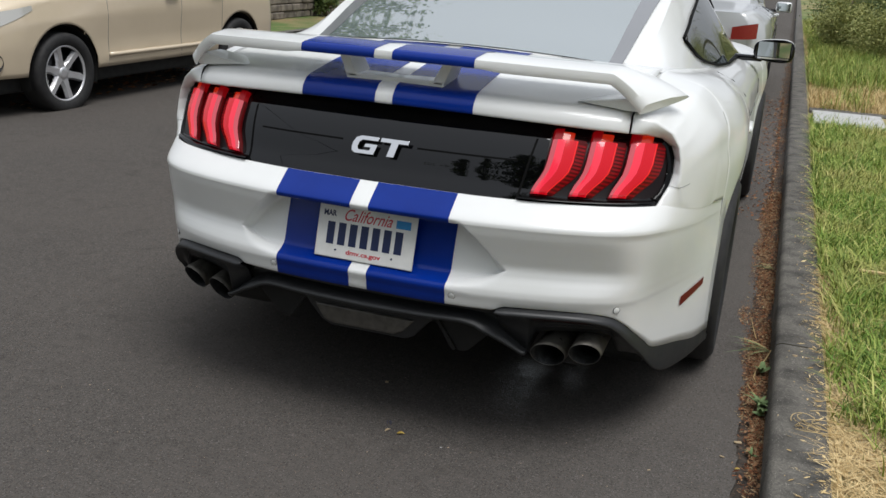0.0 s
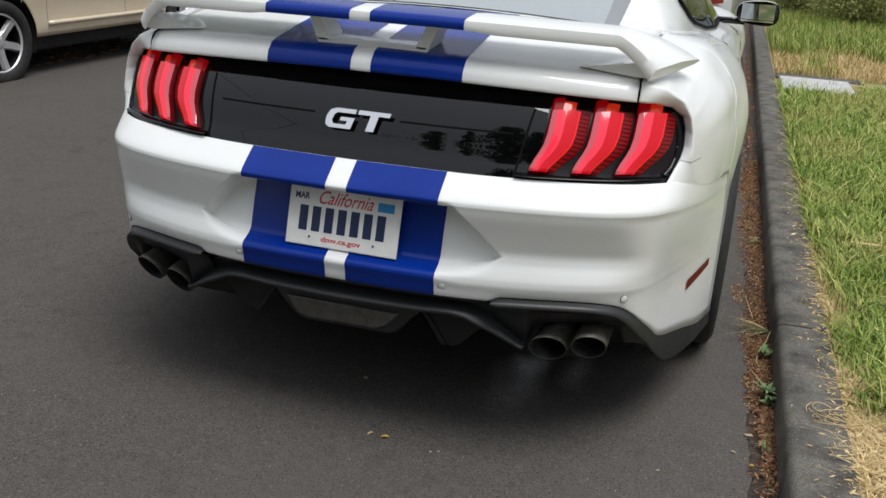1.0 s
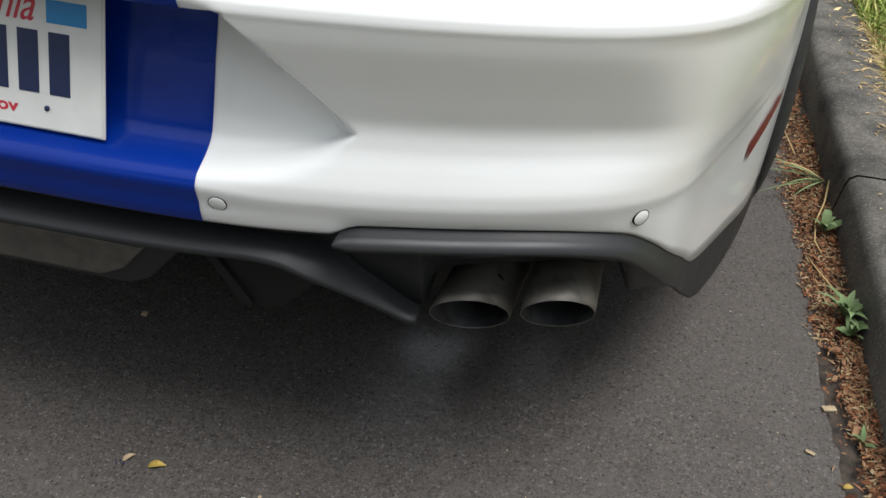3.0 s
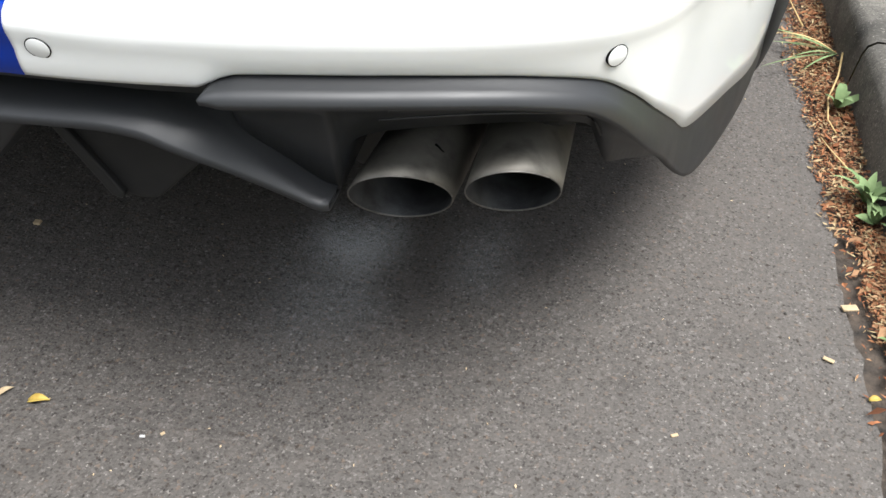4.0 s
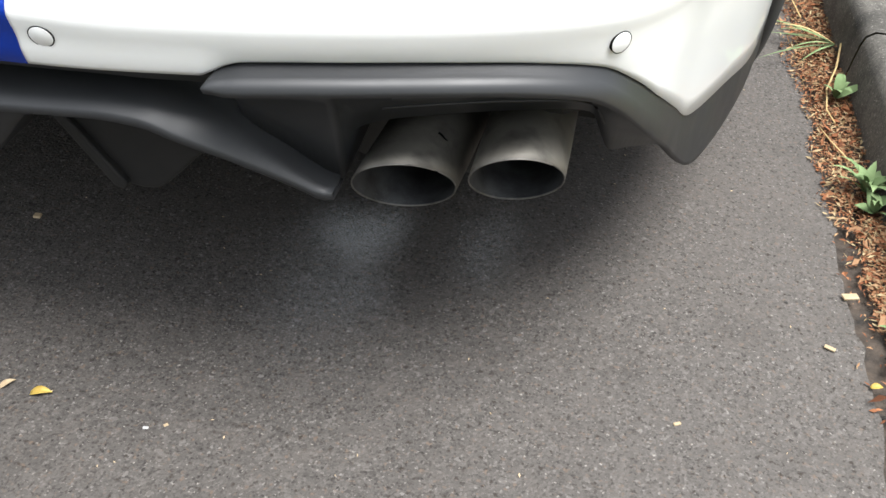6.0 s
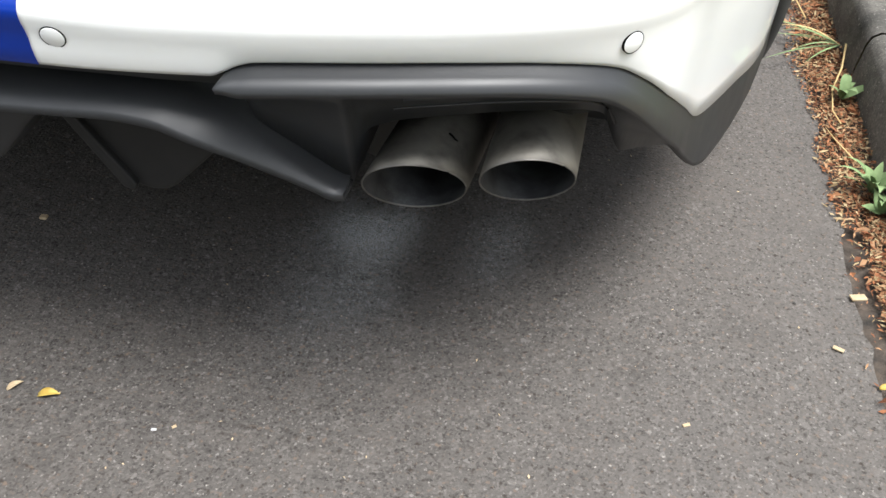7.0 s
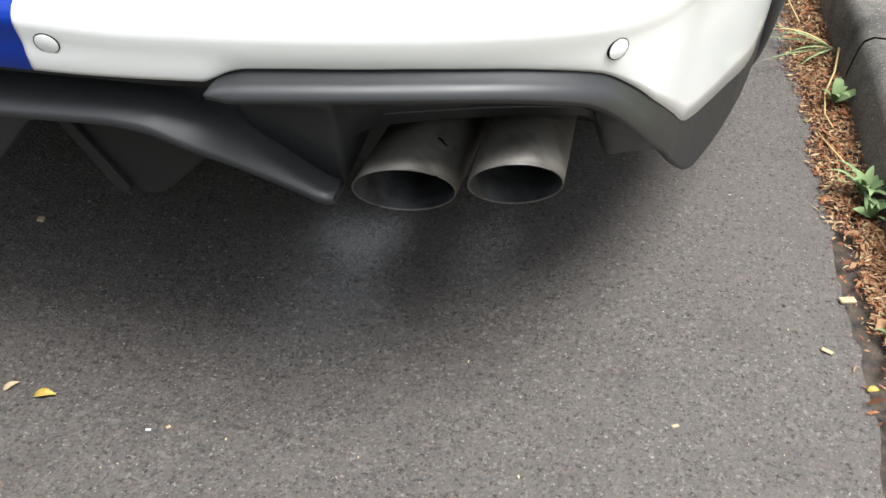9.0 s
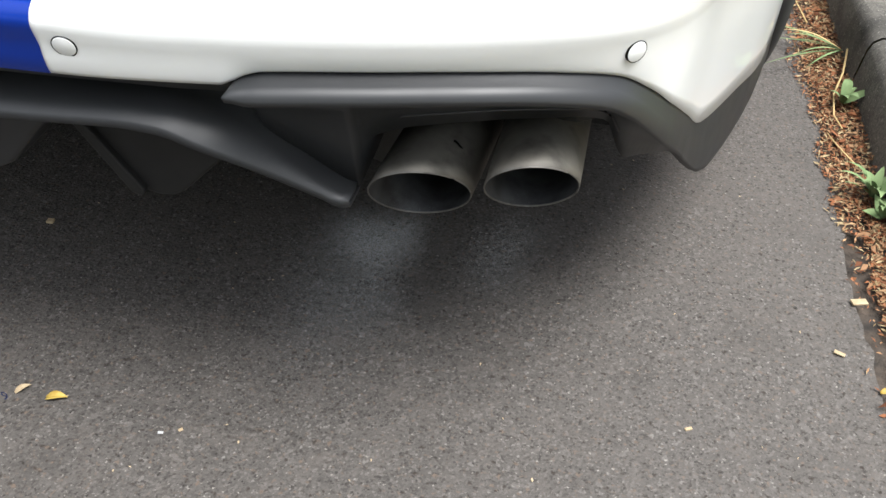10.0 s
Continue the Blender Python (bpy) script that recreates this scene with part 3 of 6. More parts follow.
# fins, the reverse lamp and the underside
for s in (-1, 1):
    bm = prism([(0.190, 0.386), (0.203, 0.386), (0.276, 0.288), (0.272, 0.281), (0.262, 0.284)], 0.016, "y", 0.098, 0.002)
    bm2 = prism([(0.200, 0.388), (0.390, 0.372), (0.352, 0.328), (0.312, 0.288), (0.302, 0.282), (0.288, 0.280), (0.276, 0.282), (0.264, 0.290)], 0.03, "y", 0.106, 0.003)
    for b, nm in ((bm, "fin"), (bm2, "fin")):
        if s < 0:
            bmesh.ops.scale(b, vec=(-1, 1, 1), verts=b.verts)
            bmesh.ops.reverse_faces(b, faces=b.faces[:])
        part(nm, b, fin_black, coupe, "black triangular diffuser fin", smooth=False)
lamp_out = [(-0.172, 0.352), (0.150, 0.352), (0.118, 0.316), (0.086, 0.300), (-0.112, 0.298), (-0.140, 0.306)]
housing = part("lamp_housing", prism([(-0.235, 0.392), (0.235, 0.392), (0.185, 0.345), (0.148, 0.302), (0.120, 0.289), (-0.120, 0.286), (-0.152, 0.300), (-0.190, 0.340)], 0.06, "y", 0.088, 0.006), plastic, coupe, "dark housing round the reversing lamp")
part("reverse_lamp", prism(lamp_out, 0.02, "y", 0.080, 0.004), reverse_lens, housing, "pale trapezoid reversing lamp")
part("underside", box(-0.76, 0.76, 0.60, 4.5, 0.13, 0.36, 0.03), under_black, coupe, "dark underbody", smooth=False)
part("rear_beam", box(-0.70, 0.70, 0.19, 0.34, 0.36, 0.62, 0.03), under_black, coupe, "dark bumper beam", smooth=False)
part("floor_pan", box(-0.70, 0.70, 0.26, 0.75, 0.37, 0.42, 0.02), under_black, coupe, "dark boot floor pan", smooth=False)
part("muffler", box(0.42, 0.655, 0.27, 0.80, 0.225, 0.41, 0.05, 4), under_black, coupe, "dark muffler")
part("muffler", box(-0.655, -0.42, 0.27, 0.80, 0.225, 0.41, 0.05, 4), under_black, coupe, "dark muffler")


def tailpipe(side, cx, cz, r, ymid, lean):
    """A slash-cut exhaust tip: its rim looks down and outwards."""
    def edge(u):
        return ymid + r * (0.295 * side * math.cos(u) - 0.69 * math.sin(u))

    def ring(u, k, q):
        y = edge(u) + (0.50 - edge(u)) * k
        return (cx + q * math.cos(u) + lean * (y - ymid), y, cz + q * math.sin(u) + 0.05 * (y - ymid))
    outer = [(0.0, r * 1.0), (0.0, r * 1.012), (0.05, r * 1.012), (0.10, r * 1.01), (0.4, r * 0.985), (1.0, r * 0.93)]
    inner = [(0.0, r * 1.0), (0.004, r * 0.965), (0.3, r * 0.95), (0.9, r * 0.9)]
    us = [2 * math.pi * i / 64 for i in range(64)]
    p = part("exhaust_tip", sheet(lambda u, v: ring(u, *outer[v]), us, range(6), closed=True), steel, coupe, "heat-tinted round steel exhaust tip")
    bm = sheet(lambda u, v: ring(u, *inner[v]), us, range(4), flip=True, closed=True)
    bm.verts.ensure_lookup_table()
    bm.faces.new([bm.verts[4 * i + 3] for i in range(64)])
    part("bore", bm, soot, p, "sooty inside of the exhaust tip")
    part("rim", tube([ring(u, -0.001, r * 0.994) for u in us + us[:1]], 0.0008, 6), rim_steel, p, "thin bright cut edge of the exhaust tip")
    return p


for s in (1, -1):
    tip = tailpipe(s, s * 0.538, 0.310, 0.0446, 0.133, s * 0.10)
    if s > 0:
        scar = [(0.538 + 0.0456 * math.cos(a), y, 0.3155 + 0.0456 * math.sin(a)) for a, y in ((1.0, 0.161), (0.90, 0.161), (0.84, 0.160), (0.76, 0.161))]
        part("scratch", tube(scar, 0.0011, 6, None, 0.5), seam_black, tip, "short black scratch on the steel")
    tailpipe(s, s * 0.640, 0.327, 0.0424, 0.145, s * 0.02)

# tail panel, black and glossy, between deck lid and bumper
TPLAN = curve([(0, 0), (0.27, 0.010), (0.43, 0.030), (0.6, 0.080), (0.70, 0.132), (0.76, 0.175), (0.80, 0.225), (0.83, 0.305)])
TUP = curve([(0.740, 0.066), (0.752, 0.066), (0.765, 0.078), (0.845, 0.114), (0.90, 0.140), (0.925, 0.156), (0.95, 0.190), (0.99, 0.215)])


def panel_at(x, z, lift=0.0):
    return Vector((x, TPLAN(abs(x)) + TUP(z) - lift * 0.85, z + lift * 0.5))


part("tail_panel", sheet(panel_at, steps(-0.80, 0.80, 60), steps(0.742, 0.958, 12)), gloss_black, coupe, "glossy black panel between the tail lamps")
for s in (-1, 1):
    part("panel_seam", sheet(lambda u, v: panel_at(s * (0.412 + 0.006 * u + 0.14 * (v - 0.752)), v, 0.0008), [0, 1], steps(0.75, 0.93, 6), flip=s < 0), seam_black, coupe, "dark shut line beside the tail lamp")
    part("panel_seam", sheet(lambda u, v: panel_at(s * u, 0.764 + 0.004 * v, 0.0010), steps(0, 0.80, 20), [0, 1], flip=s < 0), seam_black, coupe, "dark lower shut line of the black panel")

# pressed line each side of the badge
for x0, x1 in ((-0.395, -0.118), (0.112, 0.398)):
    part("panel_groove", sheet(lambda u, v: panel_at(u, 0.8475 + 0.0045 * v, 0.0007), steps(x0, x1, 10), [0, 1]), seam_black, coupe, "dark pressed line in the black panel")

# tail lamps: three upright bars a side
ZS = [0.7665, 0.772, 0.790, 0.808, 0.826, 0.850, 0.880, 0.900, 0.904]
LEAN = curve([(0.766, -0.028), (0.790, -0.020), (0.808, -0.011), (0.826, -0.004), (0.85, 0.0), (0.92, 0.002)])
SWEEP = curve([(0.758, 0.60), (0.770, 0.66), (0.79, 0.80), (0.81, 0.92), (0.84, 1.0), (0.95, 1.0)])
CAP = [0.903, 0.910, 0.924, 0.931]


def lamp_bar(s, x0):
    def facet(profile, zs, name, material, parent, label, ends=True):
        def fn(u, v):
            k, h = profile[v]
            z = zs[u]
            end = 0.55 if ends and u == 0 else 1.0
            k *= SWEEP(z)
            return panel_at(s * (x0 + k + LEAN(z)), z, h * end + 0.001)
        return sharp(part(name, sheet(fn, range(len(zs)), range(len(profile)), flip=s > 0), material, parent, label), 20)
    bar = facet([(0.006, 0.018), (0.013, 0.0215), (0.020, 0.024)], ZS, "lamp_bar", lens_sky_pale, coupe, "red tail lamp bar, facet paled with a painted sky reflection")
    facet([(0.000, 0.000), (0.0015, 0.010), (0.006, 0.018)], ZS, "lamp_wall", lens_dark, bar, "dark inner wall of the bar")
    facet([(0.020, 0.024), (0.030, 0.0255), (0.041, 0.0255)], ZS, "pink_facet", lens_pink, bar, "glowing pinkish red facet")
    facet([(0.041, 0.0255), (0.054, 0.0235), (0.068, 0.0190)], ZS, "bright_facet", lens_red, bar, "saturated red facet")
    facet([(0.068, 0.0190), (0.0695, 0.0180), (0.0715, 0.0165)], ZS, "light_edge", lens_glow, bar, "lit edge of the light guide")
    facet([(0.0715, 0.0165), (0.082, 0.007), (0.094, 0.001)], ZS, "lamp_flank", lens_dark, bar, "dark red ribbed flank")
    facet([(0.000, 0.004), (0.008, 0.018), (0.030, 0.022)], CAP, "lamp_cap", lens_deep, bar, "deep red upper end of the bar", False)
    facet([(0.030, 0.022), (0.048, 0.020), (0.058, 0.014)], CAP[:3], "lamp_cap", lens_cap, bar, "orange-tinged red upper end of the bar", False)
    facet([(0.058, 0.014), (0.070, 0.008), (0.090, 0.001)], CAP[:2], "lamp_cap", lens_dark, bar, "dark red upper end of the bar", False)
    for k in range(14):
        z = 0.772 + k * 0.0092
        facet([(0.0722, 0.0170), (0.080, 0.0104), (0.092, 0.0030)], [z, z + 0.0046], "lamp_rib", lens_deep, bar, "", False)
    return bar


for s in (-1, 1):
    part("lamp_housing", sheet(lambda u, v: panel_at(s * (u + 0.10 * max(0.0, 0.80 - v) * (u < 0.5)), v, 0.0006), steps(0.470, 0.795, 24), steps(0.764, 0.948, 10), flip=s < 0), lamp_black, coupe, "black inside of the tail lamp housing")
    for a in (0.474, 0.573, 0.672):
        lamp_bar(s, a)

# lamp rim and the painted quarter corner that frames it
RIM = [(0.674, 0.945), (0.715, 0.940), (0.752, 0.927), (0.778, 0.902), (0.790, 0.868), (0.793, 0.830), (0.790, 0.800), (0.781, 0.778), (0.766, 0.763)]
CORNER = [(0.674, 0.240, 0.990), (0.735, 0.258, 0.977), (0.780, 0.284, 0.946), (0.802, 0.298, 0.906), (0.811, 0.304, 0.865), (0.815, 0.302, 0.830), (0.816, 0.297, 0.802), (0.818, 0.290, 0.779), (0.812, 0.280, 0.760)]


def along(rows, t):
    i = min(int(t), len(rows) - 2)
    q = t - i
    return [a * (1 - q) + b * q for a, b in zip(rows[i], rows[i + 1])]


def corner_at(t, v):
    x0, z0 = along(RIM, t)
    p = panel_at(x0, z0, 0.010)
    if t < 3:
        w = smoothstep(0.3, 3.0, t)
        p = Vector((x0, (0.222 + 0.020 * t) * (1 - w) + p.y * w, z0))
    q = Vector(along(CORNER, t))
    m = p.lerp(q, v)
    bow = 0.004 * math.sin(math.pi * v)
    return Vector((m.x + bow * 0.4, m.y - bow, m.z + (bow * 0.5 if t < 2 else 0)))


for s in (-1, 1):
    part("lamp_rim", sheet(lambda t, v: panel_at(s * (along(RIM, t)[0] - 0.015 * v), along(RIM, t)[1] + 0.006 * v * (1 if t > 5 else -1), 0.0115 - 0.009 * v * v), steps(2.5, 8, 30), steps(0, 1, 4), flip=s > 0), rim_black, coupe, "gloss black rim of the tail lamp")
    part("lamp_rim", sheet(lambda u, v: panel_at(s * u, 0.7535 + 0.0105 * v, 0.0125 - 0.009 * v * v), steps(0.42, 0.768, 24), steps(0, 1, 4), flip=s < 0), rim_black, coupe, "gloss black lower rim of the tail lamp")

# number plate: the characters are plain bars
plate = part("number_plate", box(-0.1525, 0.1525, -0.0015, 0.0015, -0.076, 0.076, 0.0014), plate_white, coupe, "white number plate with red script and navy bars")
plate.matrix_local = Matrix.Translation((0, 0.050, 0.591)) @ Matrix.Rotation(radians(-14.5), 4, "X")
part("plate_rim", prism([(-0.150, -0.0735), (0.150, -0.0735), (0.150, 0.0735), (-0.150, 0.0735)], 0.001, "y", -0.0028, 0.0), plate_white, plate, smooth=False)
for k in range(7):
    cx = -0.108 + k * 0.0352
    part("bar", box(cx - 0.0115, cx + 0.0115, -0.0036, -0.0026, -0.037, 0.027, 0.0), plate_navy, plate, "navy bar in place of a character", smooth=False)
for cx in (-0.087, 0.088):
    part("bolt", lathe([(-0.0045, 0), (-0.0045, 0.0028), (-0.0026, 0.003)], 14, "y"), plate_navy, plate).location = (cx, 0, -0.052)


def words(text, size, x, z, material, parent, shear=0.0, squeeze=1.0, bold=0.0):
    """Flat lettering, made a mesh."""
    cu = bpy.data.curves.new("words", "FONT")
    cu.body, cu.size, cu.shear, cu.align_x, cu.offset = text, size, shear, "CENTER", bold
    tmp = bpy.data.objects.new("words", cu)
    scene.collection.objects.link(tmp)
    bpy.context.view_layer.update()
    me = bpy.data.meshes.new_from_object(tmp.evaluated_get(bpy.context.evaluated_depsgraph_get()))
    bpy.data.objects.remove(tmp)
    me.transform(Matrix.Translation((x, -0.0032, z)) @ Matrix.Rotation(radians(90), 4, "X") @ Matrix.Diagonal((squeeze, 1, 1, 1)))
    me.materials.clear()
    me.materials.append(material)
    ob = new("lettering", me)
    ob.parent = parent
    return ob


words("California", 0.048, 0.0, 0.036, plate_red, plate, 0.42, 0.80, 0.0003)
words("MAR", 0.0225, -0.117, 0.044, plate_navy, plate, 0.0, 0.85, 0.0008)
words("dmv.ca.gov", 0.018, 0.0, -0.0605, plate_red, plate, 0.0, 1.35, 0.0005)
part("sticker", box(0.090, 0.134, -0.0036, -0.0026, 0.036, 0.059, 0.0), sticker_blue, plate, "small blue sticker", smooth=False)
words("19", 0.018, 0.117, 0.041, plate_navy, plate).location = (0, -0.0008, 0)

# chrome badge letters
def badge(outline, name="badge"):
    b = prism([(x, z) for x, z in outline], 0.003, "y", 0.0, 0.0007)
    ob = part(name, b, chrome, coupe, "chrome badge letter", smooth=False)
    ob.matrix_local = Matrix.Translation((0.010, 0.1128, 0.847)) @ Matrix.Rotation(radians(-24.5), 4, "X")
    return ob


badge([(-0.008, 0.026), (-0.062, 0.026), (-0.078, 0.020), (-0.086, 0.006), (-0.088, -0.008), (-0.086, -0.020), (-0.076, -0.026), (-0.018, -0.026), (-0.010, 0.004), (-0.048, 0.004), (-0.050, -0.006), (-0.030, -0.006), (-0.033, -0.015), (-0.066, -0.015), (-0.070, -0.008), (-0.066, 0.008), (-0.058, 0.014), (-0.010, 0.014)])
badge([(-0.002, 0.026), (0.084, 0.026), (0.081, 0.014), (0.052, 0.014), (0.044, -0.026), (0.022, -0.026), (0.030, 0.014), (-0.004, 0.014)])

# deck lid
LIDP = curve([(0, 0.0), (0.27, 0.010), (0.43, 0.026), (0.6, 0.060), (0.68, 0.09), (0.76, 0.14), (0.80, 0.19)])
LID = [(0.985, 0.200), (0.968, 0.140), (0.962, 0.136), (0.964, 0.132), (0.972, 0.131), (0.990, 0.137), (1.010, 0.160), (1.017, 0.185), (1.022, 0.215)]


def lid_at(x, v, lift=0.0):
    ax = abs(x)
    if v <= 8:
        i = min(int(v), 7)
        t = v - i
        z, y = (LID[i][k] * (1 - t) + LID[i + 1][k] * t for k in (0, 1))
        drop = 0.020 * (ax / 0.7) ** 2
        return Vector((x, LIDP(ax) + y - lift, z - drop + 0.3 * lift))
    t = (v - 8) / 8
    y = LIDP(ax) * (1 - 0.8 * t) + 0.215 + 0.565 * t
    z = 1.022 + 0.055 * t + 0.012 * math.sin(math.pi * t) - (0.020 - 0.004 * t) * (ax / 0.7) ** 2
    return Vector((x, y, z + lift))


lrows = steps(0, 8, 16) + [9, 10, 11, 12, 13, 14, 15, 16]
lx = [-x for x in steps(0, 0.672, 26)[:0:-1]] + steps(0, 0.672, 26)
thick(part("deck_lid", sheet(lid_at, lx, lrows), white_paint, coupe, "white deck lid"), 0.003)
for a, b in ((-0.272, -0.036), (0.018, 0.255)):
    part("stripe", sheet(lambda u, v: lid_at(u, v, 0.0013), steps(a, b, 6), lrows[2:]), blue_vinyl, coupe, "royal blue vinyl stripe on the deck lid")

# body sides, lofted through stations from tail to nose: rows run from sill to shoulder
STATIONS = [
    (0.215, [(0.79, 0.25), (0.80, 0.4), (0.806, 0.6), (0.808, 0.78), (0.806, 0.88), (0.790, 0.945), (0.745, 0.985), (0.672, 0.998)]),
    (0.30, [(0.815, 0.25), (0.825, 0.4), (0.835, 0.6), (0.840, 0.78), (0.838, 0.88), (0.815, 0.955), (0.76, 0.995), (0.672, 1.006)]),
    (0.50, [(0.86, 0.25), (0.87, 0.4), (0.876, 0.6), (0.882, 0.78), (0.876, 0.88), (0.842, 0.965), (0.78, 1.012), (0.672, 1.022)]),
    (0.80, [(0.915, 0.25), (0.925, 0.4), (0.926, 0.6), (0.930, 0.78), (0.918, 0.88), (0.872, 0.975), (0.80, 1.030), (0.68, 1.058)]),
    (1.12, [(0.935, 0.25), (0.945, 0.4), (0.950, 0.6), (0.957, 0.78), (0.938, 0.88), (0.88, 0.975), (0.80, 1.018), (0.71, 1.040)]),
    (1.60, [(0.90, 0.25), (0.92, 0.4), (0.928, 0.6), (0.945, 0.78), (0.925, 0.87), (0.865, 0.950), (0.80, 0.982), (0.735, 1.000)]),
    (2.30, [(0.89, 0.22), (0.915, 0.4), (0.900, 0.6), (0.922, 0.75), (0.915, 0.86), (0.880, 0.920), (0.84, 0.945), (0.795, 0.958)]),
    (3.20, [(0.89, 0.22), (0.915, 0.4), (0.905, 0.6), (0.925, 0.74), (0.915, 0.84), (0.880, 0.895), (0.84, 0.920), (0.795, 0.932)]),
    (3.84, [(0.92, 0.24), (0.94, 0.4), (0.945, 0.6), (0.950, 0.74), (0.930, 0.84), (0.86, 0.905), (0.78, 0.935), (0.66, 0.955)]),
    (4.35, [(0.86, 0.24), (0.89, 0.4), (0.90, 0.55), (0.89, 0.66), (0.86, 0.74), (0.79, 0.81), (0.70, 0.845), (0.56, 0.87)]),
    (4.65, [(0.66, 0.24), (0.70, 0.4), (0.71, 0.52), (0.70, 0.60), (0.67, 0.66), (0.61, 0.71), (0.53, 0.735), (0.40, 0.75)]),
    (4.77, [(0.45, 0.26), (0.48, 0.4), (0.49, 0.5), (0.48, 0.57), (0.46, 0.62), (0.42, 0.66), (0.36, 0.685), (0.26, 0.70)]),
]
SIDE = [[curve([(y, row[i][k] - (0.07 if (i, k) == (0, 1) else 0.0)) for y, row in STATIONS]) for k in (0, 1)] for i in range(8)]
AXLES, ARCH = (1.12, 3.84), 0.375


def side_low(y):
    low = 0.17
    if y < 0.93:
        x = SIDE[2][0](y)
        low = side_top(min(x, 0.93)) + 0.003 if y < 0.76 else 0.66 - (y - 0.76) * 1.2
    for c in AXLES:
        d = abs(y - c)
        if d < ARCH:
            low = max(low if y > 0.93 else 0.17, 0.345 + math.sqrt(ARCH * ARCH - d * d))
    return low


curve_back = curve([(0.60, -0.05), (0.75, -0.045), (0.86, 0.0), (0.93, 0.025), (0.965, 0.0), (1.0, -0.035)])


SECTION = {}


def side_at(y, v, lift=0.0):
    pts = [(SIDE[i][0](y), SIDE[i][1](y)) for i in range(8)]
    low = side_low(y)
    line = []
    for (xa, za), (xb, zb) in zip(pts, pts[1:]):
        if zb <= low:
            continue
        if za < low:
            t = (low - za) / (zb - za)
            xa, za = xa + (xb - xa) * t, low
        line += [(xa, za)] if not line else []
        line += [(xb, zb)]
    if y not in SECTION:
        arr = np.array(line)
        cum = np.r_[0, np.cumsum(np.hypot(*np.diff(arr, axis=0).T))]
        SECTION[y] = (cum[-1], curve(list(zip(cum, arr[:, 0]))), curve(list(zip(cum, arr[:, 1]))))
    long, fx, fz = SECTION[y]
    x, z = fx(v * long), fz(v * long)
    crease = 0.010 * math.exp(-((z - (0.86 - 0.05 * (y - 0.6))) / 0.05) ** 2) * smoothstep(0.45, 0.7, y) * smoothstep(1.0, 0.75, y)
    back = curve_back(z) * smoothstep(0.62, 0.30, y)
    return Vector((x - crease * 0.6 + lift, y + back, z))


def quarter_at(t, v, s=1):
    if v <= 1:
        p = corner_at(t, v)
    else:
        w = 1 - t / 8
        p0, p3 = corner_at(t, 1.0), side_at(0.62, w)
        ahead = side_at(0.70, w) - p3
        top = smoothstep(2.5, 0.0, t)
        p1 = p0 + Vector((0.026 * (1 - top), 0.075, 0.022 * top))
        p2 = p3 - ahead * 1.3
        q = v - 1
        p = p0 * (1 - q) ** 3 + p1 * 3 * q * (1 - q) ** 2 + p2 * 3 * q * q * (1 - q) + p3 * q ** 3
    w = smoothstep(5.6, 8.0, t)
    if w > 0:
        e = bumper_at(0.766 + (0.895 - 0.766) * (0.5 * v) ** 0.8, V_TOP)
        p = p.lerp(e + Vector((0.0008, -0.0012, -0.006)), w)
    return Vector((s * p.x, p.y, p.z))


ys = sorted(set(steps(0.620, 0.75, 8) + steps(0.75, 1.5, 60) + steps(1.5, 3.46, 40) + steps(3.46, 4.22, 50) + steps(4.22, 4.77, 16)))
COLUMNS = [("quarter", v) for v in steps(0, 1, 8) + steps(1.06, 1.94, 15)] + [("side", y) for y in ys]


def flank_at(k, w):
    kind, u = COLUMNS[k]
    return quarter_at(8 * (1 - w), u) if kind == "quarter" else side_at(u, w)


side = thick(part("body_side", sheet(flank_at, range(len(COLUMNS)), steps(0, 1, 48)), white_paint, coupe, "white body side and rear quarter with muscular haunch"), 0.003)
mirrored(side)
for s in (-1, 1):
    pts = [quarter_at(0.0, 1.15 * k / 20, s) for k in range(21)]
    part("shut_line", tube(pts, 0.0022, 6), seam_black, coupe, "dark shut line of the deck lid")
    pts = [quarter_at(6.0, 1.25 * q, s) for q in steps(0, 1, 16)]
    part("shut_line", tube([p + Vector((s * 0.0004, -0.0004, 0)) for p in pts], 0.0006, 6), seam_grey, coupe, "fine shut line between bumper and quarter")
hood = sheet(lambda u, v: (u * SIDE[7][0](v), v, SIDE[7][1](v) + 0.035 * (1 - u * u) * smoothstep(4.77, 4.2, v) ), steps(-1, 1, 20), steps(3.15, 4.77, 26))
part("bonnet", hood, white_paint, coupe, "white bonnet")
part("nose", sheet(lambda u, v: (u * (0.26 + (0.45 - 0.26) * (1 - v)), 4.77 + 0.03 * (1 - u * u), 0.26 + 0.45 * v), steps(-1, 1, 10), steps(0, 1, 6), flip=True), gloss_black, coupe, "dark grille")
part("rear_shelf", sheet(lambda u, v: (u * SIDE[7][0](v), v, SIDE[7][1](v) - 0.004 + 0.0 * u), steps(-1, 1, 12), steps(0.40, 1.2, 16)), white_paint, coupe, "white panel under the rear glass")

# greenhouse
ROOF_Z = curve([(0.74, 1.080), (0.80, 1.098), (1.10, 1.205), (1.40, 1.300), (1.70, 1.358), (2.10, 1.380), (2.50, 1.362), (2.80, 1.28), (3.30, 0.99)])
ROOF_W = curve([(0.74, 0.60), (0.80, 0.60), (1.10, 0.61), (1.40, 0.605), (1.70, 0.59), (2.10, 0.575), (2.50, 0.57), (2.80, 0.60), (3.30, 0.70)])


def roof_at(u, y, lift=0.0):
    w = ROOF_W(y)
    return Vector((u * w, y - lift * 0.3, ROOF_Z(y) - 0.035 * u * u + lift))


